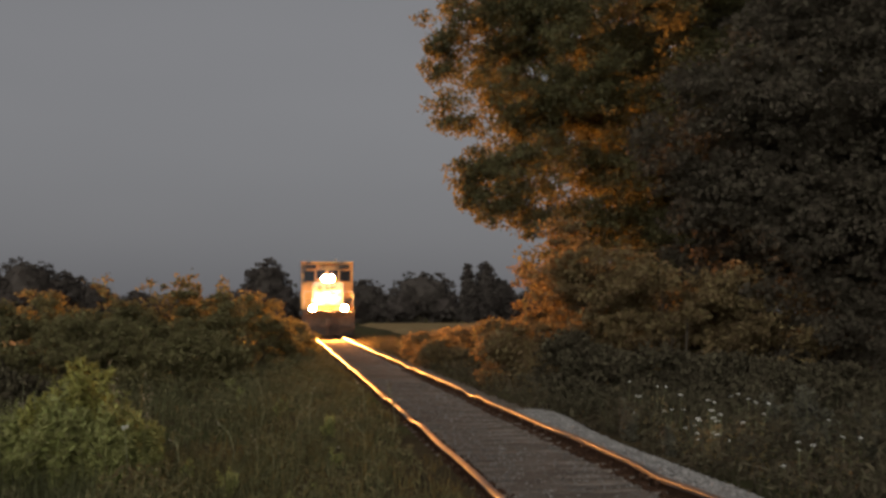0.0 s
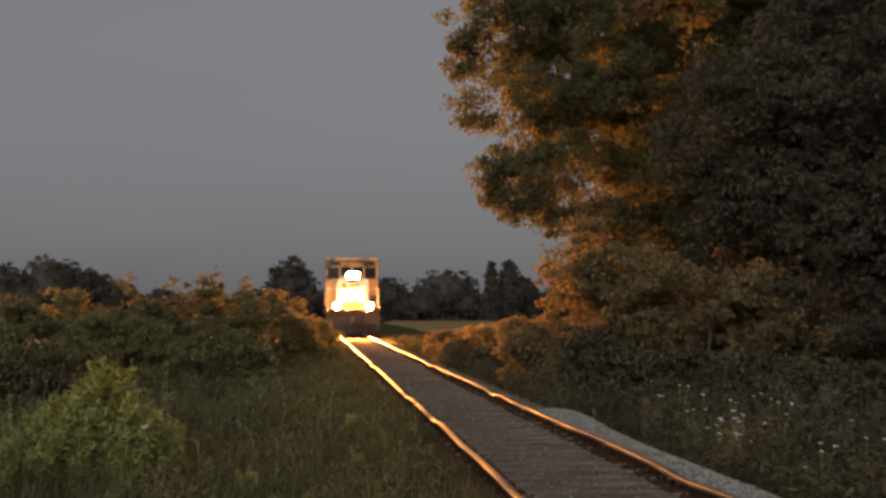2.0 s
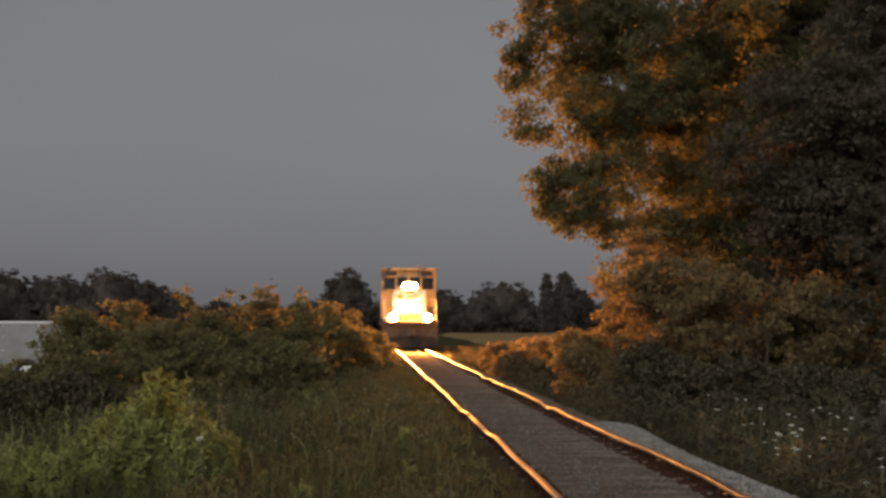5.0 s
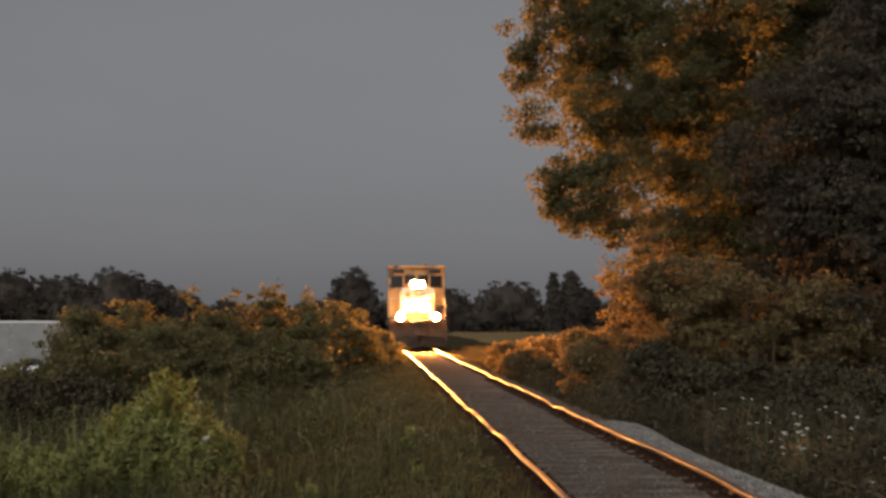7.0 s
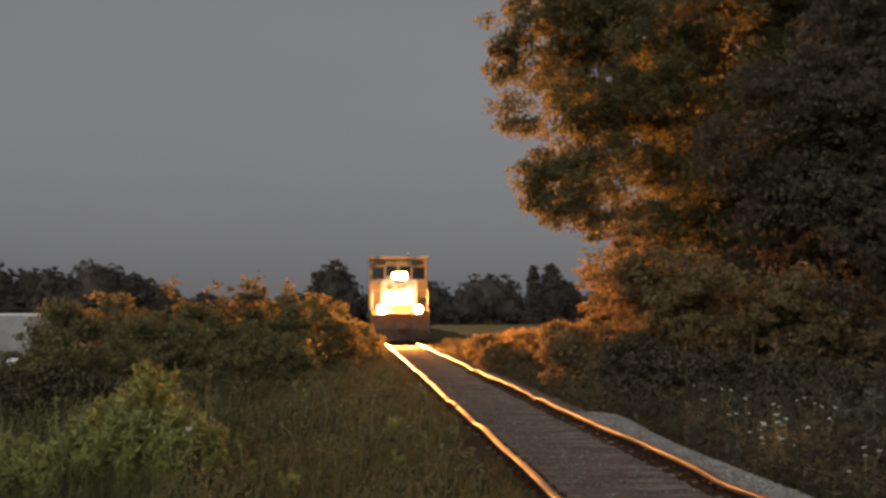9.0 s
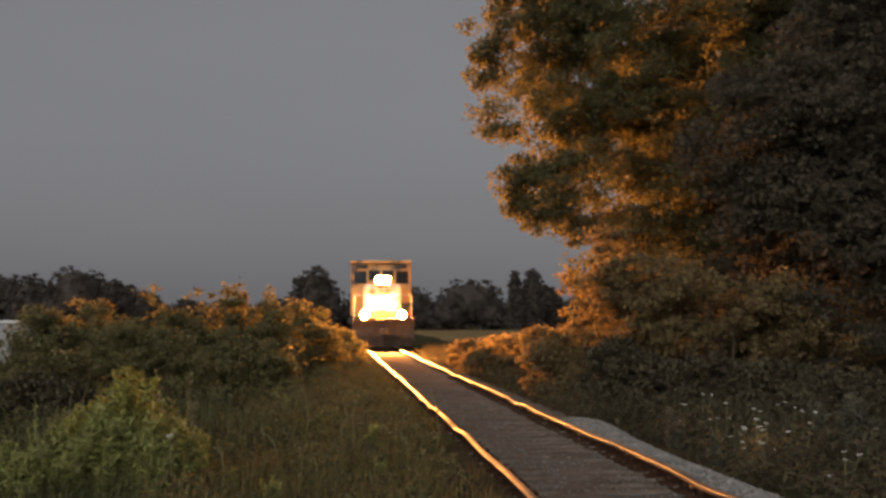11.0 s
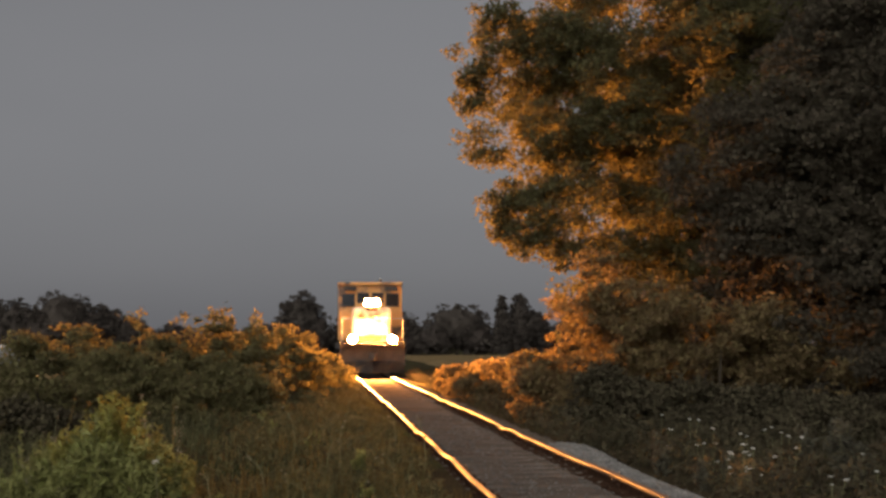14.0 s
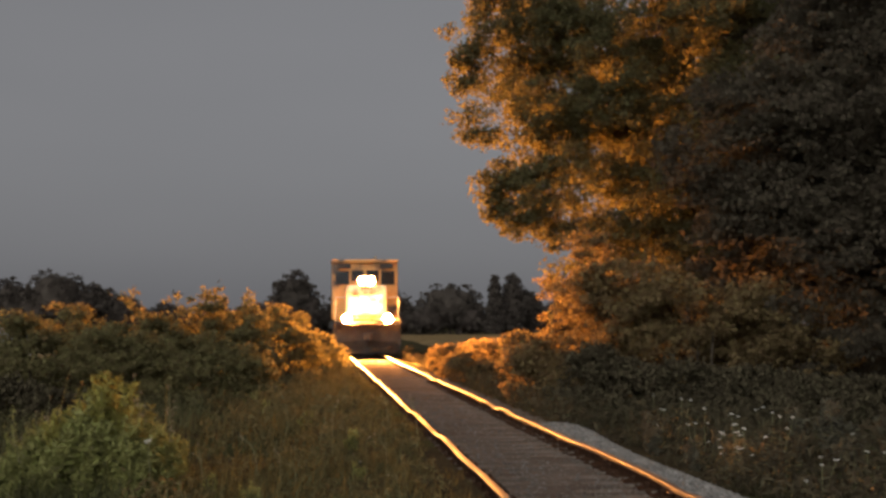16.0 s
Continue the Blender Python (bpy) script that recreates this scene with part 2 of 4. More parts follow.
def leaves(pos, size, rng, up=0.5, slim=1.0, along=None, small=False):
    """Pointed leaves at pos, folded or small and flat: vertices and quads."""
    n = len(pos)
    normal = rng.normal(size=(n, 3)) + (0, 0, up)
    normal /= np.linalg.norm(normal, axis=1)[:, None]
    t = rng.normal(size=(n, 3)) if along is None else along + 0.35 * rng.normal(size=(n, 3))
    t -= normal * (t * normal).sum(1)[:, None]
    t /= np.linalg.norm(t, axis=1)[:, None] + 1e-9
    b = np.cross(normal, t)
    s = (size * rng.uniform(0.65, 1.25, n))[:, None, None]
    shape, quads = (SMALL_SHAPE, SMALL_FACES) if small else (LEAF_SHAPE, LEAF_FACES)
    sh = shape * (1, slim, 1)
    v = pos[:, None, :] + s * (sh[None, :, 0:1] * t[:, None] + sh[None, :, 1:2] * b[:, None] + sh[None, :, 2:3] * normal[:, None])
    f = (np.arange(n)[:, None, None] * len(shape) + quads[None]).reshape(-1, 4)
    return v.reshape(-1, 3), f


def blades(pos, height, width, rng, lean=0.35):
    n = len(pos)
    h = (height * rng.uniform(0.55, 1.25, n))[:, None]
    a = rng.uniform(0, 2 * math.pi, n)
    side = np.stack([np.cos(a), np.sin(a), 0 * a], 1) * width
    bend = np.stack([-np.sin(a), np.cos(a), 0 * a], 1) * h * (lean * rng.uniform(0.1, 1.3, n))[:, None]
    up = np.array((0, 0, 1.0))
    mid, tip = pos + up * h * 0.55 + bend * 0.3, pos + up * h + bend
    v = np.stack([pos - side, pos + side, mid - side * 0.8, mid + side * 0.8, tip - side * 0.1, tip + side * 0.1], 1)
    base = np.arange(n)[:, None] * 6
    return v.reshape(-1, 3), np.concatenate([base + (0, 1, 3, 2), base + (2, 3, 5, 4)])


def in_lobes(lobes, count, rng, inner=0.55, dense=0, heavy=1.6):
    """Clump centres in ellipsoids (x, y, z, rx, ry, rz), denser towards the outside."""
    vol = np.array([l[3] * l[4] * l[5] for l in lobes]) ** 0.72
    vol[:dense] *= heavy
    pick = rng.choice(len(lobes), count, p=vol / vol.sum())
    d = rng.normal(size=(count, 3))
    d /= np.linalg.norm(d, axis=1)[:, None]
    r = rng.uniform(inner ** 3, 1, count) ** (1 / 3)
    lob = np.array(lobes)[pick]
    return lob[:, :3] + d * r[:, None] * lob[:, 3:], pick


def crown_mesh(name, lobes, clumps, per, leaf, spread, mat, rng, inner=0.5, up=0.5, slim=1.0, dense=0, gaps=0.0):
    """Leaves in clumps; gaps: the share of the crown's outer boughs that stays open, in patches."""
    centre, _ = in_lobes(lobes, clumps, rng, inner, dense)
    r = spread * rng.uniform(0.6, 1.3, clumps)
    off = rng.normal(size=(clumps, per, 3))
    off /= np.linalg.norm(off, axis=2)[..., None]
    off *= rng.uniform(0, 1, (clumps, per, 1)) ** 0.45 * np.array((1, 1, 0.6))
    pos = (centre[:, None] + off * r[:, None, None]).reshape(-1, 3)
    keep = pos[:, 2] > 0.03
    if gaps:
        rough = np.array([noise.noise((a * 1.15, b * 0.6, c * 1.4)) for a, b, c in centre])
        keep &= np.repeat(rough > np.quantile(rough, gaps), per)
    v, f = leaves(pos[keep], leaf, rng, up, slim, small=True)
    return mesh_of(name, v, f, mat), centre


def split_boughs(lobes, count, rng, size=1.0):
    """Breaks the large lobes of a crown into many rounded or drooping boughs."""
    big = [l for l in lobes if l[3] > 1.6 * size]
    out = [l for l in lobes if l[3] <= 1.6 * size]
    centre, pick = in_lobes(big, count, rng, 0.45)
    for c, k in zip(centre, pick):
        l = big[k]
        c = np.array(l[:3]) + (c - np.array(l[:3])) * 0.84
        r = size * rng.uniform(0.75, 1.35)
        out.append((*c, r * 1.1, r, r * rng.uniform(0.45, 0.7)))
    return out


def woody(name, x, y, trunk_r, fork, lobes, label, category, clumps, per, leaf, spread, mat, seed, limbs=12, group="", inner=0.5, stems=1, boughs=0, bough_size=1.0, gaps=0.0, heart=0.0):
    """A tree or bush: trunk, limbs and a crown of many leaves, in the thing's own space."""
    rng = np.random.default_rng(seed)
    dense = sum(l[3] <= 1.6 * bough_size for l in lobes) if boughs else 0
    if boughs:
        lobes = split_boughs(lobes, boughs, rng, bough_size)
    own = [(l[0] - x, l[1] - y, *l[2:]) for l in lobes]
    root = new(name)
    root.matrix_basis = pose(x, y, 0)
    tagged(root, label, category, group)
    me, centre = crown_mesh("crown", own, clumps, per, leaf, spread, mat, rng, inner, dense=dense, gaps=gaps)
    for s in range(stems):
        lean = rng.normal(size=2) * (0.12 if stems == 1 else 0.35)
        foot = rng.normal(size=2) * (0 if stems == 1 else 0.25)
        pts = [(foot[0], foot[1], -0.1), (foot[0] + lean[0] * 0.4, foot[1] + lean[1] * 0.4, fork * 0.5), (foot[0] + lean[0], foot[1] + lean[1], fork)]
        child("trunk" if stems == 1 else "stem", mesh_of("trunk", *tube(pts, [trunk_r * 1.25, trunk_r, trunk_r * 0.8], 9), BARK, True), root)
    tips = centre[rng.choice(len(centre), min(limbs, len(centre)), replace=False)]
    hub = centre.mean(0)
    tips = hub + (tips - hub) * 0.78
    for tip in tips:
        start = np.array((0, 0, fork * rng.uniform(0.65, 1.0)))
        mid = start + (tip - start) * 0.5 + rng.normal(size=3) * 0.06 * np.linalg.norm(tip)
        child("limb", mesh_of("limb", *tube([start, (start + mid) / 2, mid, tip], [trunk_r * 0.4, trunk_r * 0.27, trunk_r * 0.17, trunk_r * 0.06], 5), BARK, True), root)
    child("crown", me, root, "")
    if heart:  # the crown's dense inside
        bm = bmesh.new()
        for lx, ly, lz, rx, ry, rz in own:
            bmesh.ops.create_icosphere(bm, subdivisions=3, radius=1, matrix=Matrix.Translation((lx, ly, lz)) @ Matrix.Diagonal((rx * heart, ry * heart, rz * heart, 1)))
        for v in bm.verts:
            v.co += v.co.normalized() * 0.8 * noise.noise(v.co * 0.9)
        part("inner_foliage", bm, mat, root)
    return root


# ---- the track's line ----
def track_x(y):
    return 2.32 - 0.0052 * (y - 9.9)


def ballast_edge(x, y):
    """Height of the ground: flat fields, and the bed of the track."""
    d = abs(x - track_x(y))
    bed = 0.17 * max(0.0, min(1.0, (2.7 - d) / 1.1))
    return bed


# ---- ground: one sheet to the horizon, finer near the track ----
def build_ground():
    xs = np.concatenate([-np.geomspace(2500, 14, 22), np.arange(-12, 16.01, 0.5), np.geomspace(18, 2500, 22)])
    ys = np.concatenate([-np.geomspace(2000, 6, 16), np.arange(-4, 60.01, 0.75), np.geomspace(63, 4000, 34)])
    v = []
    for yy in ys:
        for xx in xs:
            far = min(1.0, abs(xx - track_x(yy)) / 4)
            lump = 0.07 * noise.noise((xx * 0.6, yy * 0.6, 0)) * far + 0.25 * noise.noise((xx * 0.03, yy * 0.03, 3)) * min(1.0, abs(xx) / 30)
            v.append((xx, yy, ballast_edge(xx, yy) - 0.03 + lump))
    w = len(xs)
    f = [(j * w + i, j * w + i + 1, (j + 1) * w + i + 1, (j + 1) * w + i) for j in range(len(ys) - 1) for i in range(w - 1)]
    tagged(child("ground", mesh_of("ground", v, f, SOIL, True)), "dark soil and dry thatch between weeds and fields", "ground", kind="structure")


build_ground()


def build_field(x0, x1):
    """A low crop canopy on the flat land beyond the verge."""
    xs, ys = np.linspace(x0, x1, 40), np.linspace(72, 192, 50)
    v = [(x, y, (0.28 if 0 < i < 39 and 0 < j < 49 else -0.1) + 0.12 * noise.noise((x * 0.5, y * 0.4, 6)) + 0.06 * noise.noise((x * 2, y * 2, 2))) for j, y in enumerate(ys) for i, x in enumerate(xs)]
    f = [(j * 40 + i, j * 40 + i + 1, (j + 1) * 40 + i + 1, (j + 1) * 40 + i) for j in range(49) for i in range(39)]
    tagged(child("field", mesh_of("field", v, f, CROP, True)), "pale green crop field beyond the verge", "field", kind="structure")


build_field(9, 75)
build_field(-75, -7)


def stones(pos, size, rng):
    """Angular stones: vertices and triangles."""
    n = len(pos)
    base = np.array([(1, 0, 0), (-1, 0, 0), (0, 1, 0), (0, -1, 0), (0, 0, 0.8), (0, 0, -0.8)], float)
    s = (size * rng.uniform(0.5, 1.3, n))[:, None, None]
    v = base[None] * s * rng.uniform(0.55, 1.2, (n, 6, 1)) + rng.normal(size=(n, 6, 3)) * 0.22 * s
    a = rng.uniform(0, 6.28, n)
    c, d = np.cos(a)[:, None], np.sin(a)[:, None]
    v = np.stack([v[..., 0] * c - v[..., 1] * d, v[..., 0] * d + v[..., 1] * c, v[..., 2]], -1) + pos[:, None]
    tri = np.array([(0, 2, 4), (2, 1, 4), (1, 3, 4), (3, 0, 4), (2, 0, 5), (1, 2, 5), (3, 1, 5), (0, 3, 5)])
    return v.reshape(-1, 3), (np.arange(n)[:, None, None] * 6 + tri[None]).reshape(-1, 3)


def shoulder_width(y):
    return np.interp(y, (10.0, 14.7, 17.0, 19.5), (0.66, 0.62, 0.74, 0.95))


def build_bed():
    """The packed fill between and beside the rails, and the gravel heap beyond the outer rail."""
    rng = np.random.default_rng(5)
    ys = np.concatenate([np.arange(-8, 40, 0.16), np.arange(40, 130, 1.0), np.arange(130, 600, 12.0)])
    xs = np.linspace(-0.86, 1.5, 26)
    v = []
    for yy in ys:
        for o in xs:
            z = 0.197 + 0.032 * max(0.0, min(1.0, (0.66 - abs(o)) / 0.06))
            z += 0.011 * noise.noise((o * 2, yy * 2, 1)) + 0.004 * noise.noise((o * 9, yy * 9, 4))
            if abs(o) > 1.2:
                z -= (abs(o) - 1.2) * 0.35
            v.append((track_x(yy) + o, yy, z))
    w = len(xs)
    f = [(j * w + i, j * w + i + 1, (j + 1) * w + i + 1, (j + 1) * w + i) for j in range(len(ys) - 1) for i in range(w - 1)]
    tagged(child("ballast_bed", mesh_of("ballast_bed", v, f, BALLAST, True)), "packed grey ballast fill between the rails", "ballast", kind="structure")
    # soil that covers the tie ends on the near side
    ys2, xs2, v = np.arange(-8, 130, 0.4), np.linspace(0.85, 3.4, 16), []
    for yy in ys2:
        for o in xs2:
            fall = max(0.0, min(1.0, (3.2 - o) / 1.6))
            v.append((track_x(yy) - o, yy, 0.262 * fall - 0.04 * (1 - fall) + 0.03 * noise.noise((o * 2.5, yy * 2.5, 7)) * max(0, min(1, (o - 0.9) * 4))))
    w = len(xs2)
    f = [(j * w + i, j * w + i + 1, (j + 1) * w + i + 1, (j + 1) * w + i) for j in range(len(ys2) - 1) for i in range(w - 1)]
    tagged(child("verge_soil", mesh_of("verge_soil", v, [q[::-1] for q in f], SOIL, True)), "dark weedy soil bank along the near rail", "soil", kind="structure")
    # heap
    ys, xs, v = np.arange(-6, 19.75, 0.12), np.linspace(0, 1, 15), []
    for yy in ys:
        end = max(0.0, min(1.0, (19.6 - yy) / 0.5))
        wide = shoulder_width(yy) + 0.10 * noise.noise((0, yy * 0.8, 9))
        for u in xs:
            ridge = math.sin(math.pi * min(1, 0.25 + 0.75 * u)) ** 0.8
            z = 0.14 + (0.17 * ridge + 0.03 * noise.noise((u * 5, yy * 4, 2))) * end ** 0.6
            v.append((track_x(yy) + 0.80 + u * wide, yy, z))
    w = len(xs)
    f = [(j * w + i, j * w + i + 1, (j + 1) * w + i + 1, (j + 1) * w + i) for j in range(len(ys) - 1) for i in range(w - 1)]
    tagged(child("gravel_shoulder", mesh_of("gravel_shoulder", v, f, GRAVEL, True)), "pale loose gravel shoulder beside the outer rail", "gravel", kind="structure")
    # stones
    n = 2800
    yy = 7 + 22 * rng.uniform(0, 1, n) ** 1.5
    o = rng.uniform(-0.62, 0.62, n)
    pos = np.stack([track_x(yy) + o * 0.95, yy, 0.233 + 0 * yy], 1)
    m = 9000
    y2 = rng.uniform(7, 19.5, m)
    u = rng.uniform(0.02, 1, m)
    end = np.clip((19.6 - y2) / 0.5, 0, 1) ** 0.6
    p2 = np.stack([track_x(y2) + 0.80 + u * shoulder_width(y2), y2, 0.145 + 0.17 * np.sin(math.pi * np.minimum(1, 0.25 + 0.75 * u)) ** 0.8 * end], 1)
    k = 900
    y3 = rng.uniform(7, 26, k)
    p3 = np.stack([track_x(y3) - rng.uniform(0.85, 1.9, k), y3, 0.17 + 0 * y3], 1)
    vv, ff = stones(p2, 0.02, rng)
    tagged(child("gravel_stones", mesh_of("gravel_stones", vv, ff, PALE_STONE)), "loose pale gravel heaped beside the outer rail", "gravel", kind="stuff")
    q = 700
    y4, in4 = rng.uniform(8, 30, q), rng.choice((-1, 1), q)
    p4 = np.stack([track_x(y4) + in4 * (0.66 - np.abs(rng.normal(size=q)) * 0.04), y4, 0.218 + rng.uniform(0, 0.02, q)], 1)
    # same dark colour as the rail sides
    vv, ff = stones(p4, 0.03, rng)
    tagged(child("dark_stones", mesh_of("dark_stones", vv, ff, RAIL_SIDE)), "dark stones lying against the rails", "stones", kind="stuff")
    vv, ff = stones(np.concatenate([pos, p3]), 0.016, rng)
    tagged(child("ballast_stones", mesh_of("ballast_stones", vv, ff, STONE)), "loose angular grey ballast stones along the track", "stones", kind="stuff")


build_bed()


# ---- the railway track ----
RAIL_DIPS = {-1: [(10.2, 0.02, 0.7), (17.4, 0.03, 0.7), (21.9, 0.03, 0.6), (33.8, 0.03, 0.8), (45.7, 0.03, 0.9), (57.6, 0.03, 0.9)],
             1: [(11.0, 0.02, 0.7), (16.2, 0.006, 0.7), (22.8, 0.036, 0.6), (34.7, 0.03, 0.8), (46.6, 0.03, 0.9), (58.5, 0.03, 0.9)]}  # place, depth, reach


def sag(y, side):
    """Uneven line and level of the worn rails: sideways and up offsets."""
    a = 0.008 * math.sin(y * 0.55 + side) + 0.006 * math.sin(y * 1.35 + 2 * side) + 0.003 * math.sin(y * 2.7 + side)
    b = 0.008 * math.sin(y * 0.48 + 1.3 * side)
    for joint, deep, long in RAIL_DIPS[side]:
        b -= deep * math.exp(-((y - joint) / long) ** 2) - 0.4 * deep * math.exp(-((y - joint + 2.0 * long) / long) ** 2)
    return a, b


RAIL_HEAD = [(0.0375, 0.138), (0.0365, 0.1445), (0.033, 0.1495), (0.027, 0.153), (0.015, 0.1552), (0.0, 0.156)]
RAIL_PROFILE = [(-0.070, 0.0), (0.070, 0.0), (0.070, 0.012), (0.012, 0.030), (0.009, 0.105), (0.0375, 0.118), *RAIL_HEAD,
                *[(-a, b) for a, b in RAIL_HEAD[-2::-1]], (-0.0375, 0.118), (-0.009, 0.105), (-0.012, 0.030), (-0.070, 0.012)]


def build_track():
    root = tagged(new("railway_track"), "single worn railway track with shiny rails on old ties", "railway track")
    ys = np.concatenate([np.arange(-8, 8, 0.4), np.arange(8, 40, 0.15), np.arange(40, 80, 0.3), np.arange(80, 600, 6.0)])
    k = len(RAIL_PROFILE)
    for side in (-1, 1):
        v = []
        for yy in ys:
            a, b = sag(yy, side)
            v += [(track_x(yy) + side * 0.754 + a + px, yy, 0.195 + b + pz) for px, pz in RAIL_PROFILE]
        f = [(j * k + i, j * k + (i + 1) % k, (j + 1) * k + (i + 1) % k, (j + 1) * k + i) for j in range(len(ys) - 1) for i in range(k)]
        me = mesh_of("rail", v, f, RAIL_SIDE)
        me.materials.append(RAIL_TOP)
        me.polygons.foreach_set("material_index", np.tile([1 if 6 <= i <= 15 or i == (16 if side > 0 else 5) else 0 for i in range(k)], len(ys) - 1).astype(np.int32))
        me.polygons.foreach_set("use_smooth", np.tile([6 <= i <= 15 for i in range(k)], len(ys) - 1))
        child("rail", me, root, "worn steel rail with a bright running head and rusty sides")
    for side in (-1, 1):
        for k2 in range(22):
            yy = 8.2 + 2.62 * k2 + 0.5 * side
            a, b = sag(yy, side)
            child("rail_anchor", mesh_of("rail_anchor", *anchor(side), ANCHOR_STEEL), root, "", pose(track_x(yy) + side * 0.754 + a, yy, 0.195 + b))
    plate = bpy.data.meshes.new("tie_plate")
    bm = box(0.34, 0.19, 0.022, 0, 0, 0, 0.004)
    bm.to_mesh(plate)
    bm.free()
    plate.materials.append(RAIL_SIDE)
    spike = bpy.data.meshes.new("rail_spike")
    bm = box(0.042, 0.036, 0.03, 0, 0, 0.05, 0.008)
    box(0.018, 0.018, 0.07, 0.006, 0, 0.01, 0.003, bm)
    bm.to_mesh(spike)
    bm.free()
    spike.materials.append(RAIL_SIDE)
    rng = np.random.default_rng(19)
    for side in (-1, 1):
        for k2 in range(26, 78):
            yy = -6 + 0.53 * k2
            a, b = sag(yy, side)
            x = track_x(yy) + side * 0.754 + a
            child("tie_plate", plate, root, "", pose(x, yy, 0.236 + rng.normal() * 0.004, 0, 0, rng.normal() * 4))
            for dx, dy in ((-0.085, -0.05), (0.085, 0.05)):
                if rng.uniform() < 0.35:
                    continue
                child("rail_spike", spike, root, "", pose(x + dx, yy + dy, 0.232 + abs(rng.normal()) * 0.014, rng.normal() * 6, rng.normal() * 6, 180 if dx < 0 else 0))
    return root


def anchor(side):
    """A sprung steel clip on the foot of the rail, at its inner side."""
    pts = [(side * -0.034, -0.05, 0.112), (side * -0.048, -0.02, 0.106), (side * -0.052, 0.03, 0.100), (side * -0.04, 0.06, 0.092)]
    return tube(pts, [0.008, 0.011, 0.011, 0.007], 6)


track = build_track()


# ---- trees and bushes on the far side of the track ----
woody("tall_tree", 9.0, 32.5, 0.24, 3.6,
      [(8.9, 32.5, 8.7, 5.3, 4.4, 4.4), (4.4, 31.4, 6.45, 1.15, 1.2, 0.68), (4.68, 31.2, 4.68, 0.9, 1.0, 0.64), (6.0, 31.2, 3.5, 0.7, 0.8, 0.6), (5.55, 31.3, 3.75, 0.45, 0.5, 0.4), (5.7, 31.6, 5.3, 1.2, 1.1, 0.95), (5.6, 31.7, 6.2, 0.9, 0.9, 0.7), (4.75, 31.0, 4.2, 0.8, 0.8, 0.5),
       (3.95, 31.6, 8.4, 0.9, 1.2, 1.2), (3.75, 31.4, 6.3, 0.6, 0.6, 0.42), (4.1, 31.2, 4.95, 0.45, 0.6, 0.36), (4.3, 31.2, 4.4, 0.42, 0.6, 0.34), (3.6, 31.5, 7.4, 0.5, 0.6, 0.4), (9.5, 32.8, 4.9, 3.1, 2.8, 2.5), (7.4, 32.5, 2.9, 1.3, 1.2, 0.7), (6.8, 32.2, 4.0, 1.1, 1.0, 0.85), (8.2, 32.6, 4.4, 1.3, 1.1, 0.9), (9.8, 33.0, 3.2, 2.2, 1.6, 1.2),
       (5.25, 31.3, 5.2, 0.7, 0.8, 0.5), (4.45, 31.3, 5.2, 0.5, 0.6, 0.32), (5.3, 31.3, 4.15, 0.6, 0.7, 0.6), (4.6, 31.4, 7.2, 0.8, 0.8, 0.5), (4.0, 31.5, 9.3, 0.75, 0.9, 0.6), (3.75, 31.5, 8.0, 0.5, 0.6, 0.5), (5.0, 31.5, 9.0, 0.8, 0.9, 0.6)],
      "tall broadleaf tree with dense foliage glowing orange at its edge", "tree", 4700, 56, 0.105, 0.36, LEAF_TREE, 11, limbs=12, inner=0.2, boughs=150, gaps=0.03)
# these three trees carry their shade in the leaf colour
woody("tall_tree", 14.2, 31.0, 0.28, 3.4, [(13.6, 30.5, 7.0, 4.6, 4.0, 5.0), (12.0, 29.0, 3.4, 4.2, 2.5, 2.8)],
      "tall broadleaf tree with deep shade in its leaf colour, behind the bushes", "tree", 2100, 44, 0.15, 0.45, LEAF_DARK, 12, limbs=20, inner=0.2, boughs=110)
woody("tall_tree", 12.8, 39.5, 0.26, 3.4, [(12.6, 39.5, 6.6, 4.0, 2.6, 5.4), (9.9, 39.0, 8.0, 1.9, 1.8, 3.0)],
      "tall shade-coloured tree standing behind the others", "tree", 1400, 30, 0.2, 0.5, LEAF_DARK, 14, limbs=14, inner=0.2, gaps=0.1)
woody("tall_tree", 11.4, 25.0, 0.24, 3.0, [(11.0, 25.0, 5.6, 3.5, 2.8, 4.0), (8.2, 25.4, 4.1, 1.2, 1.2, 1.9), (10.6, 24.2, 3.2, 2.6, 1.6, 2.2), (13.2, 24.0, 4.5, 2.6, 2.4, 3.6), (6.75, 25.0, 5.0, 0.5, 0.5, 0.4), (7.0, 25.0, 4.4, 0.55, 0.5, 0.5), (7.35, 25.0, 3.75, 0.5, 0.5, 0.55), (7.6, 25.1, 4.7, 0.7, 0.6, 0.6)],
      "shade-coloured broadleaf tree with drooping boughs by the bushes", "tree", 2700, 50, 0.118, 0.36, LEAF_DARK, 13, limbs=18, inner=0.2, boughs=110)
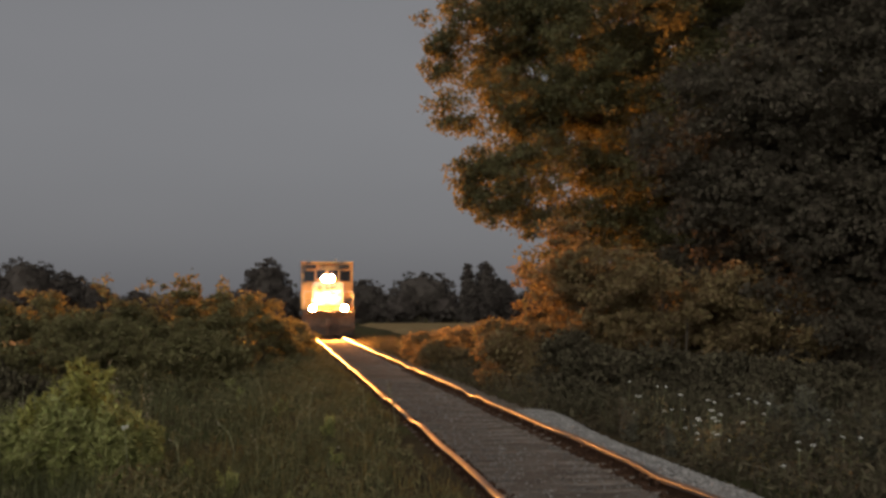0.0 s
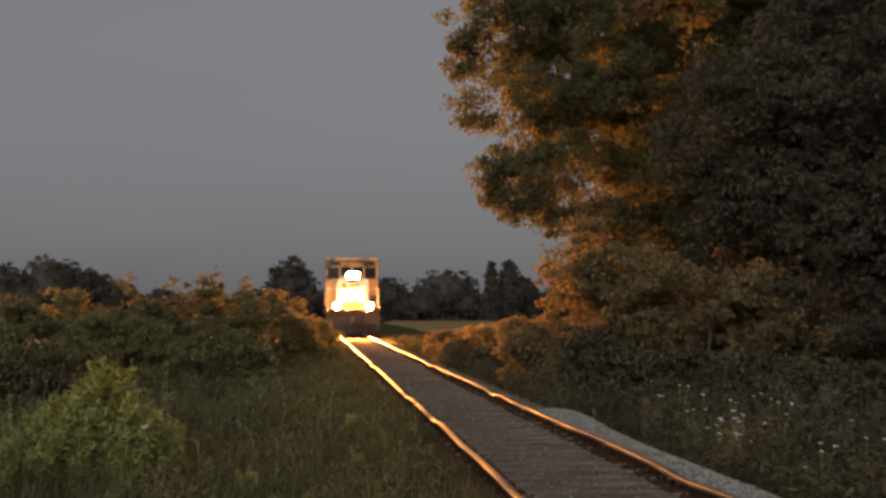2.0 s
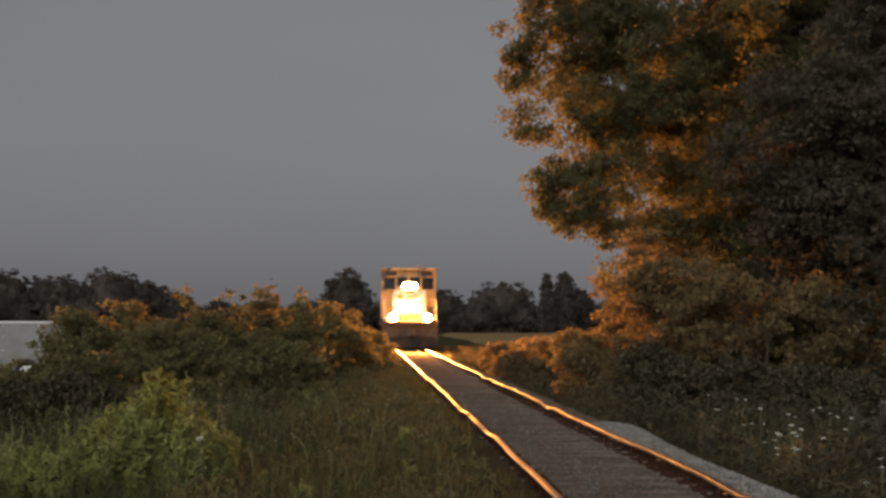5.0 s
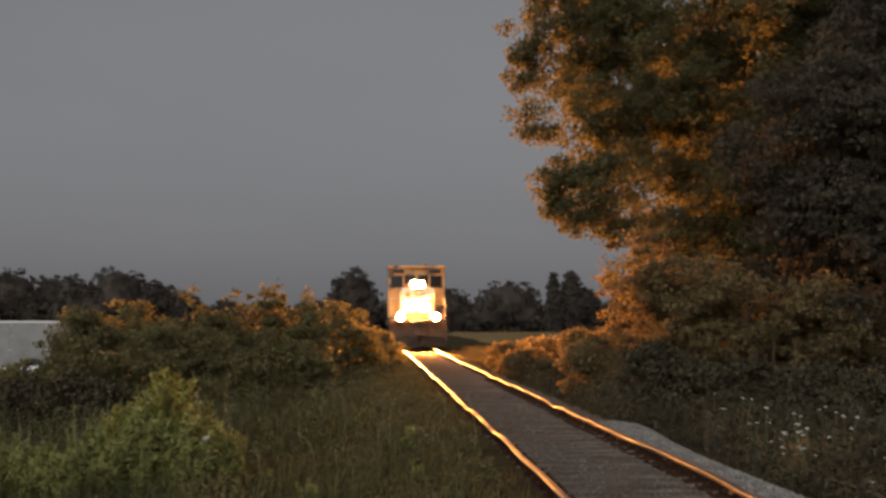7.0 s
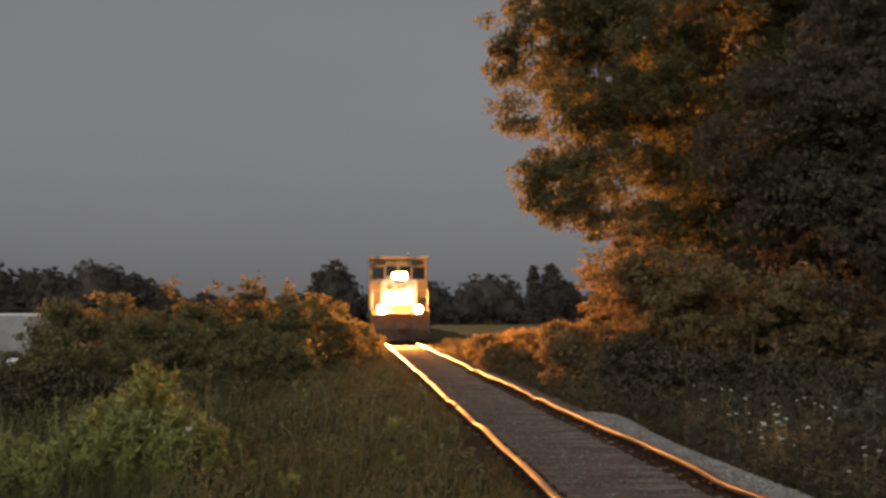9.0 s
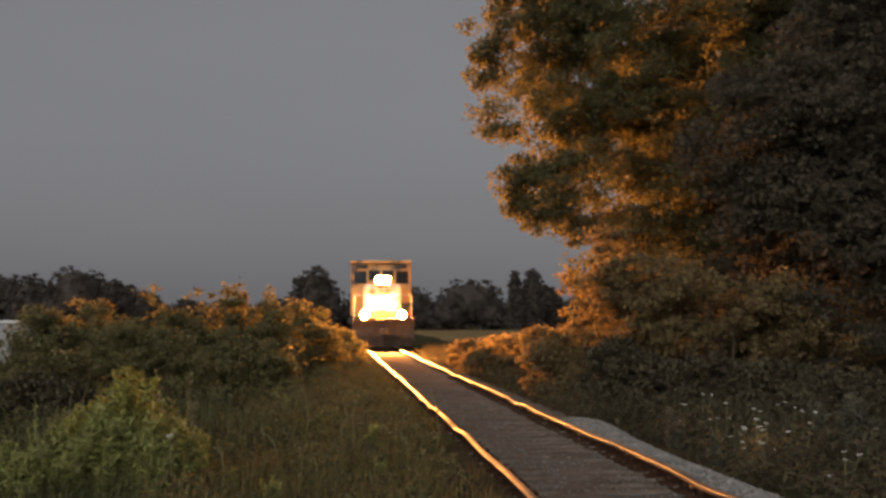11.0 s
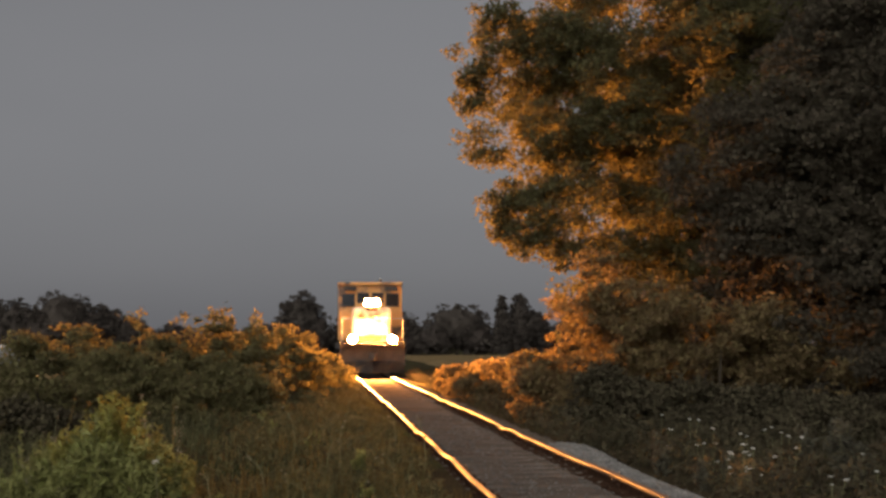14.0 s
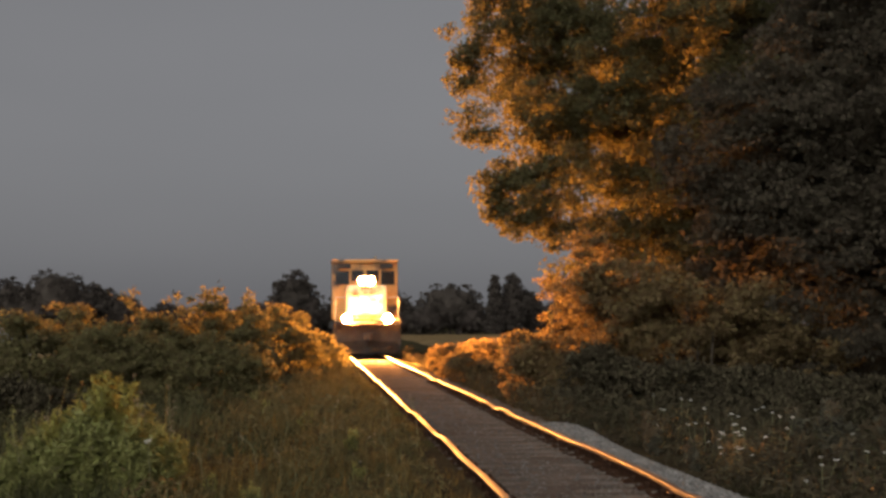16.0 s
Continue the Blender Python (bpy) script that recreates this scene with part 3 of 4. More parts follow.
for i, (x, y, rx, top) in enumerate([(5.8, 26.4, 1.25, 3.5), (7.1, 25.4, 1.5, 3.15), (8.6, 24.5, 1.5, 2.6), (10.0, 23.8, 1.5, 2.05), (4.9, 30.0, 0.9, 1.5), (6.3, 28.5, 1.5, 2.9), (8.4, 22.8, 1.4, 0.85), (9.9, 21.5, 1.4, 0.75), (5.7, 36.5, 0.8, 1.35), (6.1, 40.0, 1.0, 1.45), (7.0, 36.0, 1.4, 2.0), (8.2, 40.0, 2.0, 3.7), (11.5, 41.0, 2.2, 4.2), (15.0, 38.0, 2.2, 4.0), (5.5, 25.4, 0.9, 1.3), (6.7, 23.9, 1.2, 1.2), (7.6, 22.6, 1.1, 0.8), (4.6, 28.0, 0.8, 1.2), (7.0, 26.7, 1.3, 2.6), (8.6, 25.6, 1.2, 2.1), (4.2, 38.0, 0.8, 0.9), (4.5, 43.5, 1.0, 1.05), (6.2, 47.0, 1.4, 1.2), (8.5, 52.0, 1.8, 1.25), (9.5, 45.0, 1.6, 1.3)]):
    # bushes 3, 6, 7 and 14-16: shade under the trees put into darker leaves
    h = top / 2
    # bushes 8 and 9: duller leaf holds down the headlight on them
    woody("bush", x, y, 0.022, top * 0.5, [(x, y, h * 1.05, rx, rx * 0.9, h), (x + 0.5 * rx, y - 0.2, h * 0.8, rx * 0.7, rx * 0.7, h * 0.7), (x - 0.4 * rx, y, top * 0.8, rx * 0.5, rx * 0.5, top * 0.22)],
          "broad leafy bush at the edge of the track", "bush", 360 if i < 20 else 200, 29, 0.093, 0.21, LEAF_LOW_SHADE if i in (6, 7, 14, 15, 16) else LEAF_DARK if i == 3 else LEAF_HEDGE if i in (8, 9) else LEAF_BUSH, 30 + i, limbs=9, group="bushes beyond the track", stems=3, inner=0.3, boughs=52 if top > 1.8 else 26 if i < 20 else 0, bough_size=0.3)

# ---- bushes on the near side ----
for i, (x, y, rx, top) in enumerate([(-5.0, 26.0, 1.35, 1.85), (-5.15, 31.5, 1.35, 2.15), (-4.3, 31.0, 1.2, 1.9), (-3.5, 32.5, 1.0, 2.12), (-2.3, 33.5, 1.2, 2.5), (-0.9, 38.0, 1.3, 2.2), (-3.6, 27.0, 1.2, 1.6), (-1.9, 29.0, 1.0, 1.5), (-0.3, 45.0, 1.2, 1.7), (-2.6, 42.0, 1.6, 2.2), (-7.9, 27.0, 1.1, 0.85), (-6.25, 25.8, 0.8, 1.0), (-9.4, 29.0, 1.3, 0.8), (-6.3, 29.5, 0.8, 1.15), (-6.6, 23.6, 0.8, 0.6), (-5.6, 22.9, 0.9, 0.72), (-4.7, 22.3, 0.7, 0.8), (-3.9, 22.8, 0.6, 0.5)]):
    h = top / 2
    # bushes 14 to 17 are added, their dark leaves stand for shade below the hedge
    woody("bush", x, y, 0.02, top * 0.5, [(x, y, h * 1.0, rx, rx * 0.9, h), (x + 0.4 * rx, y - 0.2, h * 0.8, rx * 0.7, rx * 0.7, h * 0.7), (x - 0.3 * rx, y, top * 0.82, rx * 0.45, rx * 0.45, top * 0.2)],
          "dense roadside bush with small green leaves" if i < 14 else "low added bush, dark as the shade below the hedge, behind the green weeds", "bush", 290, 28, 0.093, 0.21, LEAF_HEDGE if i < 14 else LEAF_LOW_SHADE, 60 + i, limbs=9, group="bushes beside the field", stems=3, inner=0.3, boughs=46, bough_size=0.3)


def sprig(x, y, height, seed):
    """A lone tall stalk with whorls of leaves near its tip."""
    rng = np.random.default_rng(seed)
    root = tagged(new("tall_stalk"), "tall thin stalk with leaf whorls above the bushes", "weed", "stalks above the bushes")
    root.matrix_basis = pose(x, y, 0)
    lean = rng.normal(size=2) * 0.12
    pts = np.array([(0, 0, 0), (lean[0] * 0.4, lean[1] * 0.4, height * 0.6), (lean[0], lean[1], height)])
    child("stem", mesh_of("stem", *tube(pts, [0.014, 0.010, 0.004], 5), STEM, True), root)
    pos = []
    for u in (0.62, 0.7, 0.78, 0.86, 0.93, 1.0):
        c = pts[0] * (1 - u) ** 2 + 2 * pts[1] * u * (1 - u) + pts[2] * u * u
        side = rng.normal(size=3) * (0.22, 0.22, 0.03)
        child("twig", mesh_of("twig", *tube([c, c + side * 0.6 + (0, 0, 0.05), c + side], [0.004, 0.003, 0.002], 4), STEM, True), root)
        pos.append(c + side * rng.uniform(0.3, 1.1, (11, 1)) + rng.normal(size=(11, 3)) * 0.05)
    v, f = leaves(np.concatenate(pos), 0.16, rng, 0.8, 0.55)
    child("leaves", mesh_of("leaves", v, f, LEAF_HEDGE), root)


for i, (x, y, h) in enumerate([(-4.28, 32.7, 2.5), (-4.05, 32.4, 2.3), (-3.35, 32.9, 2.45), (-3.1, 33.2, 2.3), (-2.5, 33.6, 2.65), (-1.7, 34.0, 2.5), (5.65, 33.0, 2.9)]):
    sprig(x, y, h, 400 + i)

# ---- far treeline ----
for i, (x, top, wide, y) in enumerate([(-62, 10.2, 9, 205), (-55.5, 10.2, 9, 208), (-50, 9.2, 7, 210), (-45.5, 8.9, 7, 206), (-38, 10.0, 10, 200), (-32.6, 8.0, 6, 203), (-28.6, 6.3, 5, 202), (-24, 5.2, 6, 215), (-17, 5.0, 7, 215), (-10, 5.2, 7, 214),
                                       (-3.7, 9.8, 7, 200), (3.5, 6.5, 7, 208), (11, 7.0, 7, 212), (19.5, 8.2, 10, 204), (25.9, 9.0, 1.7, 200), (28.7, 9.5, 2.7, 201), (31.5, 7.0, 4.0, 204), (38, 6.8, 6, 206), (46, 8.5, 8, 210), (56, 9, 9, 212), (-70, 9, 9, 212), (-82, 9, 9, 215)]):
    woody("far_tree", x, y, 0.25, top * 0.4, [(x, y, top * 0.56, wide / 2, wide / 2, top * 0.44), (x + 0.25 * wide, y, top * 0.36, wide * 0.42, wide * 0.36, top * 0.36), (x - 0.25 * wide, y, top * 0.34, wide * 0.42, wide * 0.36, top * 0.34)],
          "distant broadleaf tree at the edge of the fields", "tree", 400, 15, 0.46, 0.6, LEAF_FAR, 100 + i, limbs=5, group="far treeline", inner=0.5, heart=0.72)


for i in range(24):
    x, top = -78 + 6.0 * i + 1.2 * math.sin(i * 2.3), 4.3 + 1.0 * math.sin(i * 1.7)
    woody("far_bush", x, 222, 0.12, top * 0.3, [(x, 222, top * 0.5, 4.4, 2.4, top * 0.5)], "distant dark hedge bush beyond the fields", "bush", 130, 9, 0.55, 0.7, LEAF_FAR, 160 + i, limbs=3, group="far hedge", inner=0.5, heart=0.7)


# ---- the locomotive; its front plane is at y = 0 of its own space, its rails' top at z = 0 ----
def build_loco():
    root = tagged(new("locomotive"), "diesel hood locomotive with glowing headlights, its orange and cream standing in for their glare", "locomotive")
    part("frame", box(2.9, 17.0, 0.35, 0, 9.0, 1.35, 0.03), UNDER, root)
    bm = box(2.9, 0.25, 0.95, 0, 0.55, 0.92, 0.04)
    part("pilot", bm, UNDER, root, "dark steel pilot plate above the rails")
    bm = bmesh.new()
    vs = [bm.verts.new(c) for c in ((-1.4, 0.42, 0.12), (0, -0.05, 0.12), (1.4, 0.42, 0.12), (1.4, 0.46, 0.62), (0, 0.2, 0.66), (-1.4, 0.46, 0.62))]
    bm.faces.new((vs[0], vs[1], vs[4], vs[5]))
    bm.faces.new((vs[1], vs[2], vs[3], vs[4]))
    bmesh.ops.solidify(bm, geom=bm.faces[:], thickness=0.04)
    part("snow_plough", bm, UNDER, root, "sooty black plough blade")
    coupler = part("coupler", box(0.28, 0.7, 0.3, 0, 0.1, 0.86, 0.05), UNDER, root)
    part("knuckle", drum(0.13, 0.3, "z", 0.06, -0.25, 0.86, 14), UNDER, coupler)
    # short hood, cab, long hood
    # pale nose widens the white area between the lamps, as their glare would
    part("short_hood", box(1.75, 1.9, 1.55, 0, 2.1, 2.3, 0.22), PAINT_BAND, root, "rounded nose with a headlight on top, cream in place of its white glare")
    part("cab", box(2.95, 2.2, 2.55, 0, 4.15, 2.85, 0.10), PAINT_BODY, root)
    part("cab_roof", box(3.0, 2.5, 0.16, 0, 4.1, 4.2, 0.07), PAINT_BODY, root)
    part("long_hood", box(1.8, 11.0, 2.5, 0, 10.75, 2.75, 0.12), PAINT_BODY, root)
    part("nose_band", box(1.36, 0.03, 0.16, 0, 1.142, 1.72, 0.005), PAINT_BODY, root, "orange stripe along the foot of the nose")
    door = part("nose_door", box(0.56, 0.03, 1.0, 0.42, 1.143, 2.36, 0.012), PAINT_BAND, root, "cream nose door")
    part("door_handle", box(0.03, 0.04, 0.16, 0.22, 1.115, 2.3, 0.008), STEEL, door)
    for z in (1.98, 2.36, 2.74):
        part("hinge", box(0.05, 0.02, 0.1, 0.69, 1.124, z, 0.006), STEEL, door)
    for x in (-1.02, 1.02):
        win = part("cab_window", box(0.62, 0.05, 0.62, x, 3.03, 3.45, 0.03), UNDER, root)
        part("pane", box(0.52, 0.03, 0.52, x, 3.0, 3.45, 0.0), GLASS, win)
    for x in (-0.34, 0.34):
        win = part("centre_window", box(0.56, 0.05, 0.5, x, 3.03, 3.55, 0.03), UNDER, root)
        part("pane", box(0.46, 0.03, 0.4, x, 3.0, 3.55, 0.0), GLASS, win)
    for x in (-1.05, 1.05):
        part("number_board", box(0.6, 0.06, 0.22, x * 0.9, 2.9, 3.98, 0.02), UNDER, root)
    # added plate that blocks the ditch lights from pilot and plough
    part("deck_light_shield", box(2.9, 0.62, 0.06, 0, 0.27, 1.37, 0.01), UNDER, root, "added deck plate that keeps lamp light off the pilot")
    # headlights
    head = part("headlight", box(0.78, 0.3, 0.46, 0, 1.10, 3.25, 0.08), UNDER, root, "twin headlight in a dark housing")
    part("bracket", box(0.5, 0.6, 0.3, 0, 1.4, 3.05, 0.03), UNDER, head)
    for x in (-0.17, 0.17):
        part("lens", dome(0.15, 0.07, x, 0.95, 3.26), LAMP_GLOW, head, "glowing headlight lens")
    for x in (-0.88, 0.88):
        ditch = part("ditch_light", drum(0.2, 0.28, "y", x, 0.42, 1.62, 20), UNDER, root, "round ditch light on the front platform")
        part("lens", dome(0.165, 0.07, x, 0.28, 1.62), LAMP_GLOW, ditch, "glowing ditch light lens")
        part("foot", box(0.12, 0.16, 0.22, x, 0.5, 1.46, 0.02), UNDER, ditch)
    # railings and steps
    for x in (-1.35, -0.45, 0.45, 1.35):
        part("railing_post", drum(0.02, 1.1, "z", x, 0.6, 2.0, 8), STEEL, root)
    for sx in (-1, 1):
        part("railing", box(0.92, 0.035, 0.035, sx * 0.9, 0.6, 2.54, 0.01), STEEL, root)
        part("side_railing", box(0.035, 10.5, 0.035, sx * 1.42, 11.0, 2.5, 0.01), STEEL, root)
        for z in (0.45, 0.8, 1.15):
            part("step", box(0.34, 0.5, 0.04, sx * 1.3, 0.85, z, 0.01), UNDER, root)
    part("fuel_tank", box(2.5, 4.0, 0.8, 0, 9.0, 0.72, 0.15), UNDER, root)
    part("exhaust", drum(0.25, 0.3, "z", 0, 9.5, 4.1, 16), UNDER, root)
    part("horn", drum(0.09, 0.45, "y", 0.5, 3.6, 4.4, 12, 0.04), STEEL, root)
    wheels = []
    for y0 in (3.4, 14.6):
        for sx in (-1, 1):
            part("truck_frame", box(0.16, 3.9, 0.42, sx * 1.02, y0, 0.62, 0.05), UNDER, root)
        for dy in (-1.37, 1.37):
            bm = drum(0.06, 1.5, "x", segments=12)
            for sx in (-1, 1):
                drum(0.508, 0.12, "x", sx * 0.755, 0, 0, 32, bm=bm)
                drum(0.535, 0.03, "x", sx * 0.69, 0, 0, 32, bm=bm)
                for k in range(5):
                    drum(0.05, 0.02, "x", sx * 0.83, 0.3 * math.cos(k * 1.2566), 0.3 * math.sin(k * 1.2566), 8, bm=bm)
            w = part("wheelset", bm, STEEL, root, "pair of steel wheels on one axle", pose(0, y0 + dy, 0.508))
            wheels.append((w, y0 + dy))
    return root, wheels


loco, loco_wheels = build_loco()


# ---- white trailer behind the bushes ----
def build_trailer():
    root = tagged(new("cargo_trailer"), "white enclosed cargo trailer parked behind the bushes", "trailer")
    root.matrix_basis = pose(-11.5, 41.0, 0, 0, 0, 18)
    part("body", box(5.8, 2.0, 1.36, 0, 0, 1.02, 0.03), WHITE, root)
    part("roof_rail", box(5.84, 2.04, 0.06, 0, 0, 1.72, 0.015), TRIM, root, "bright aluminium roof edge")
    part("lower_rail", box(5.84, 2.04, 0.08, 0, 0, 0.36, 0.015), TRIM, root)
    for x in (-1.5, -0.5, 0.5, 1.5):
        part("seam", box(0.03, 0.012, 1.26, x, -1.005, 1.03), WHITE, root)
        for z in (0.5, 0.9, 1.3, 1.62):
            part("rivet", drum(0.02, 0.02, "y", x + 0.05, -1.01, z, 8), TRIM, root)
    for x in (1.2, 2.1):
        wheel = part("wheel", drum(0.33, 0.2, "y", x, -0.95, 0.33, 24), RUBBER, root)
        part("rim", drum(0.18, 0.03, "y", x, -1.06, 0.33, 16), TRIM, wheel)


build_trailer()


# ---- grass and weeds ----
def scatter(n, rng, x0, x1, y0, y1, patch=0.9):
    """Points on the ground in uneven patches."""
    p = np.stack([rng.uniform(x0, x1, n), rng.uniform(y0, y1, n), np.zeros(n)], 1)
    keep = [rng.uniform() < 0.5 + 1.3 * noise.noise((a * patch, b * patch * 0.6, 5)) for a, b, _ in p]
    return p[np.array(keep)]


def cover(p, height, rng):
    """Lifts leaf places to an uneven height of undergrowth."""
    top = np.array([height * (0.55 + 0.9 * noise.noise((a * 1.3, b * 0.9, 8))) for a, b, _ in p]).clip(0.06)
    p[:, 2] = 0.03 + top * rng.uniform(0, 1, len(p)) ** 0.6
    return p


def build_grass():
    rng = np.random.default_rng(77)
    p = np.concatenate([scatter(15000, rng, -7, 0.9, 9, 30), scatter(9000, rng, -4, 0.9, 9, 14, 1.6), scatter(5000, rng, -8, 0.9, 30, 72), scatter(3000, rng, -0.9, 1.1, 10, 50)])
    p = np.concatenate([p, scatter(9000, rng, -12, 1.0, -8, 9), scatter(3000, rng, -16, -7, 8, 40)])
    v, f = blades(p, 0.42, 0.006, rng, 0.7)
    q = np.stack([rng.uniform(-4.6, -0.4, 36), rng.uniform(11.5, 17, 36), np.zeros(36)], 1)
    v, f = merged([(v, f), blades(q, 1.05, 0.007, rng, 0.2)])
    n = 5200  # short tufts on the bank beside the near rail
    tuft = np.stack([rng.uniform(0.95, 2.1, 260), rng.uniform(8, 34, 260)], 1)[rng.integers(0, 260, n)] + rng.normal(size=(n, 2)) * (0.07, 0.10)
    q = np.stack([track_x(tuft[:, 1]) - tuft[:, 0].clip(0.88), tuft[:, 1], np.full(n, 0.2)], 1)
    v, f = merged([(v, f), blades(q, 0.2, 0.004, rng, 0.8)])
    tagged(child("tall_grass", mesh_of("tall_grass", v, f, BLADE)), "tall ragged grass on the near side of the track", "grass", kind="stuff")
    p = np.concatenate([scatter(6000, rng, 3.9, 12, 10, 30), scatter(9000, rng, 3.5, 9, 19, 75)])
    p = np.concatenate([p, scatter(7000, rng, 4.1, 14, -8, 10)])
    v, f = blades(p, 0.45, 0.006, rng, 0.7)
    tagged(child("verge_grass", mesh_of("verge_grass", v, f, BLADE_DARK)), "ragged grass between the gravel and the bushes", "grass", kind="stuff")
    # undergrowth in the darkened leaf, as shaded by bushes and trees
    p = cover(np.concatenate([scatter(32000, rng, 3.8, 12, 7.5, 25), scatter(8000, rng, 3.9, 8, 8, 14, 2.0), scatter(20000, rng, 3.4, 8.5, 18.8, 66)]), 0.75, rng)
    v, f = leaves(p, 0.105, rng, 0.5, 0.5)
    tagged(child("verge_undergrowth", mesh_of("verge_undergrowth", v, f, LEAF_LOW_SHADE)), "low broad-leaved undergrowth before the bushes", "undergrowth", kind="stuff")
    p = cover(np.concatenate([scatter(30000, rng, -7.5, 0.2, 9, 27), scatter(11000, rng, -1.2, 0.95, 9, 34), scatter(12000, rng, -6, 0.9, 27, 66), scatter(9000, rng, -1.6, 1.0, 25, 60, 2.0)]), 0.65, rng)
    p = np.concatenate([p, cover(np.stack([rng.uniform(0.1, 1.2, 16000), rng.uniform(8.5, 62, 16000), np.zeros(16000)], 1), 0.34, rng) + (0, 0, 0.1)])
    v, f = leaves(p, np.interp(p[:, 1], (9, 20), (0.055, 0.085)), rng, 0.4, 0.34)
    tagged(child("low_undergrowth", mesh_of("low_undergrowth", v, f, LEAF_UNDER)), "low broad-leaved undergrowth beside the rail", "undergrowth", kind="stuff")


build_grass()


def weed_model(seed, height, mat, label, count=84):
    """A bushy weed: several leafy stems."""
    rng = np.random.default_rng(seed)
    root = tagged(new("weed"), label, "weed", "weeds by the track")
    for s in range(7):
        a, h = rng.uniform(0, 6.28), height * rng.uniform(0.65, 1.08)
        out = rng.uniform(0.05, 0.27) * height
        pts = np.array([(0.04 * math.cos(a), 0.04 * math.sin(a), 0), (0.4 * out * math.cos(a), 0.4 * out * math.sin(a), h * 0.5), (out * math.cos(a), out * math.sin(a), h)])
        stem = child("stem", mesh_of("stem", *tube(pts, [0.007, 0.005, 0.002], 5), STEM, True), root)
        u = rng.uniform(0.12, 1.0, count) ** 0.8
        pos = pts[0] * ((1 - u) ** 2)[:, None] + 2 * pts[1] * (u * (1 - u))[:, None] + pts[2] * (u ** 2)[:, None]
        d = rng.normal(size=(count, 3)) * (1, 1, 0.3) + (0, 0, 0.6)
        d /= np.linalg.norm(d, axis=1)[:, None]
        v, f = leaves(pos + d * 0.06, 0.19 * (1.15 - 0.55 * u), rng, 0.5, 0.47, along=d)
        child("leaves", mesh_of("leaves", v, f, mat), stem)
    return root


def spire_model(seed, height, mat, label, stems=3, count=70, size=0.12):
    """A slender upright weed: straight stems with short leaves pointing up, closer towards the tip."""
    rng = np.random.default_rng(seed)
    root = tagged(new("weed"), label, "weed", "weeds by the track")
    for s in range(stems):
        a, h, out = rng.uniform(0, 6.28), height * rng.uniform(0.7, 1.0), rng.uniform(0.03, 0.16) * height
        tip = np.array((out * math.cos(a), out * math.sin(a), h))
        stem = child("stem", mesh_of("stem", *tube([(0.02 * math.cos(a), 0.02 * math.sin(a), 0), tip * (0.35, 0.35, 0.5), tip], [0.006, 0.004, 0.002], 5), STEM, True), root)
        u = np.sort(rng.uniform(0.15, 1.0, count))
        pos = 2 * (tip * (0.35, 0.35, 0.5)) * (u * (1 - u))[:, None] + tip * (u ** 2)[:, None]
        d = rng.normal(size=(count, 3)) * (1, 1, 0.2) + (0, 0, 1.1)
        d /= np.linalg.norm(d, axis=1)[:, None]
        v, f = leaves(pos + d * 0.025, size * (1.25 - 0.8 * u), rng, 0.3, 0.34, along=d)
        child("leaves", mesh_of("leaves", v, f, mat), stem)
    return root


def carrot_model(seed, height, heads=2, tipped=0.0):
    """A wild carrot: thin stems, white flat flower heads, nodding to the front where tipped."""
    rng = np.random.default_rng(seed)
    root = tagged(new("wild_carrot"), "wild carrot with flat white flower heads", "wild flower", "white flowers by the track")
    for s in range(heads):
        a, h, out = rng.uniform(0, 6.28), height * (0.95 if s == 0 else rng.uniform(0.6, 0.95)), rng.uniform(0.0, 0.04) if s == 0 else rng.uniform(0.08, 0.25)
        tip = np.array((out * math.cos(a), out * math.sin(a), h))
        child("stem", mesh_of("stem", *tube([(0, 0, 0), tip * (0.4, 0.4, 0.55), tip], [0.005, 0.004, 0.003], 5), STEM, True), root)
        wide, tilt, pos = 0.036 if tipped else rng.uniform(0.020, 0.036), rng.normal(size=2) * 0.25 + (0, tipped), []
        for k in range(9):  # small umbels on a flat plate, with gaps between them
            r, w = wide * (0 if k == 0 else rng.uniform(0.5, 1.0)), k * 0.785 + rng.normal() * 0.2
            c = tip + (r * math.cos(w), r * math.sin(w), 0.012 - 3 * r * r + r * (tilt[0] * math.cos(w) + tilt[1] * math.sin(w)))
            pos.append(c + rng.normal(size=(6, 3)) * (0.006, 0.006, 0.002))
        v, f = stones(np.concatenate(pos), 0.0052, rng)
        child("flower_head", mesh_of("flower_head", v, f, PETAL), root, "flat white flower head")
    pos = rng.normal(size=(70, 3)) * (0.12, 0.12, 0.1) + (0, 0, height * 0.35)
    v, f = leaves(pos, 0.07, rng, 0.6, 0.5)
    child("leaves", mesh_of("leaves", v, f, LEAF_BUSH), root)
    return root


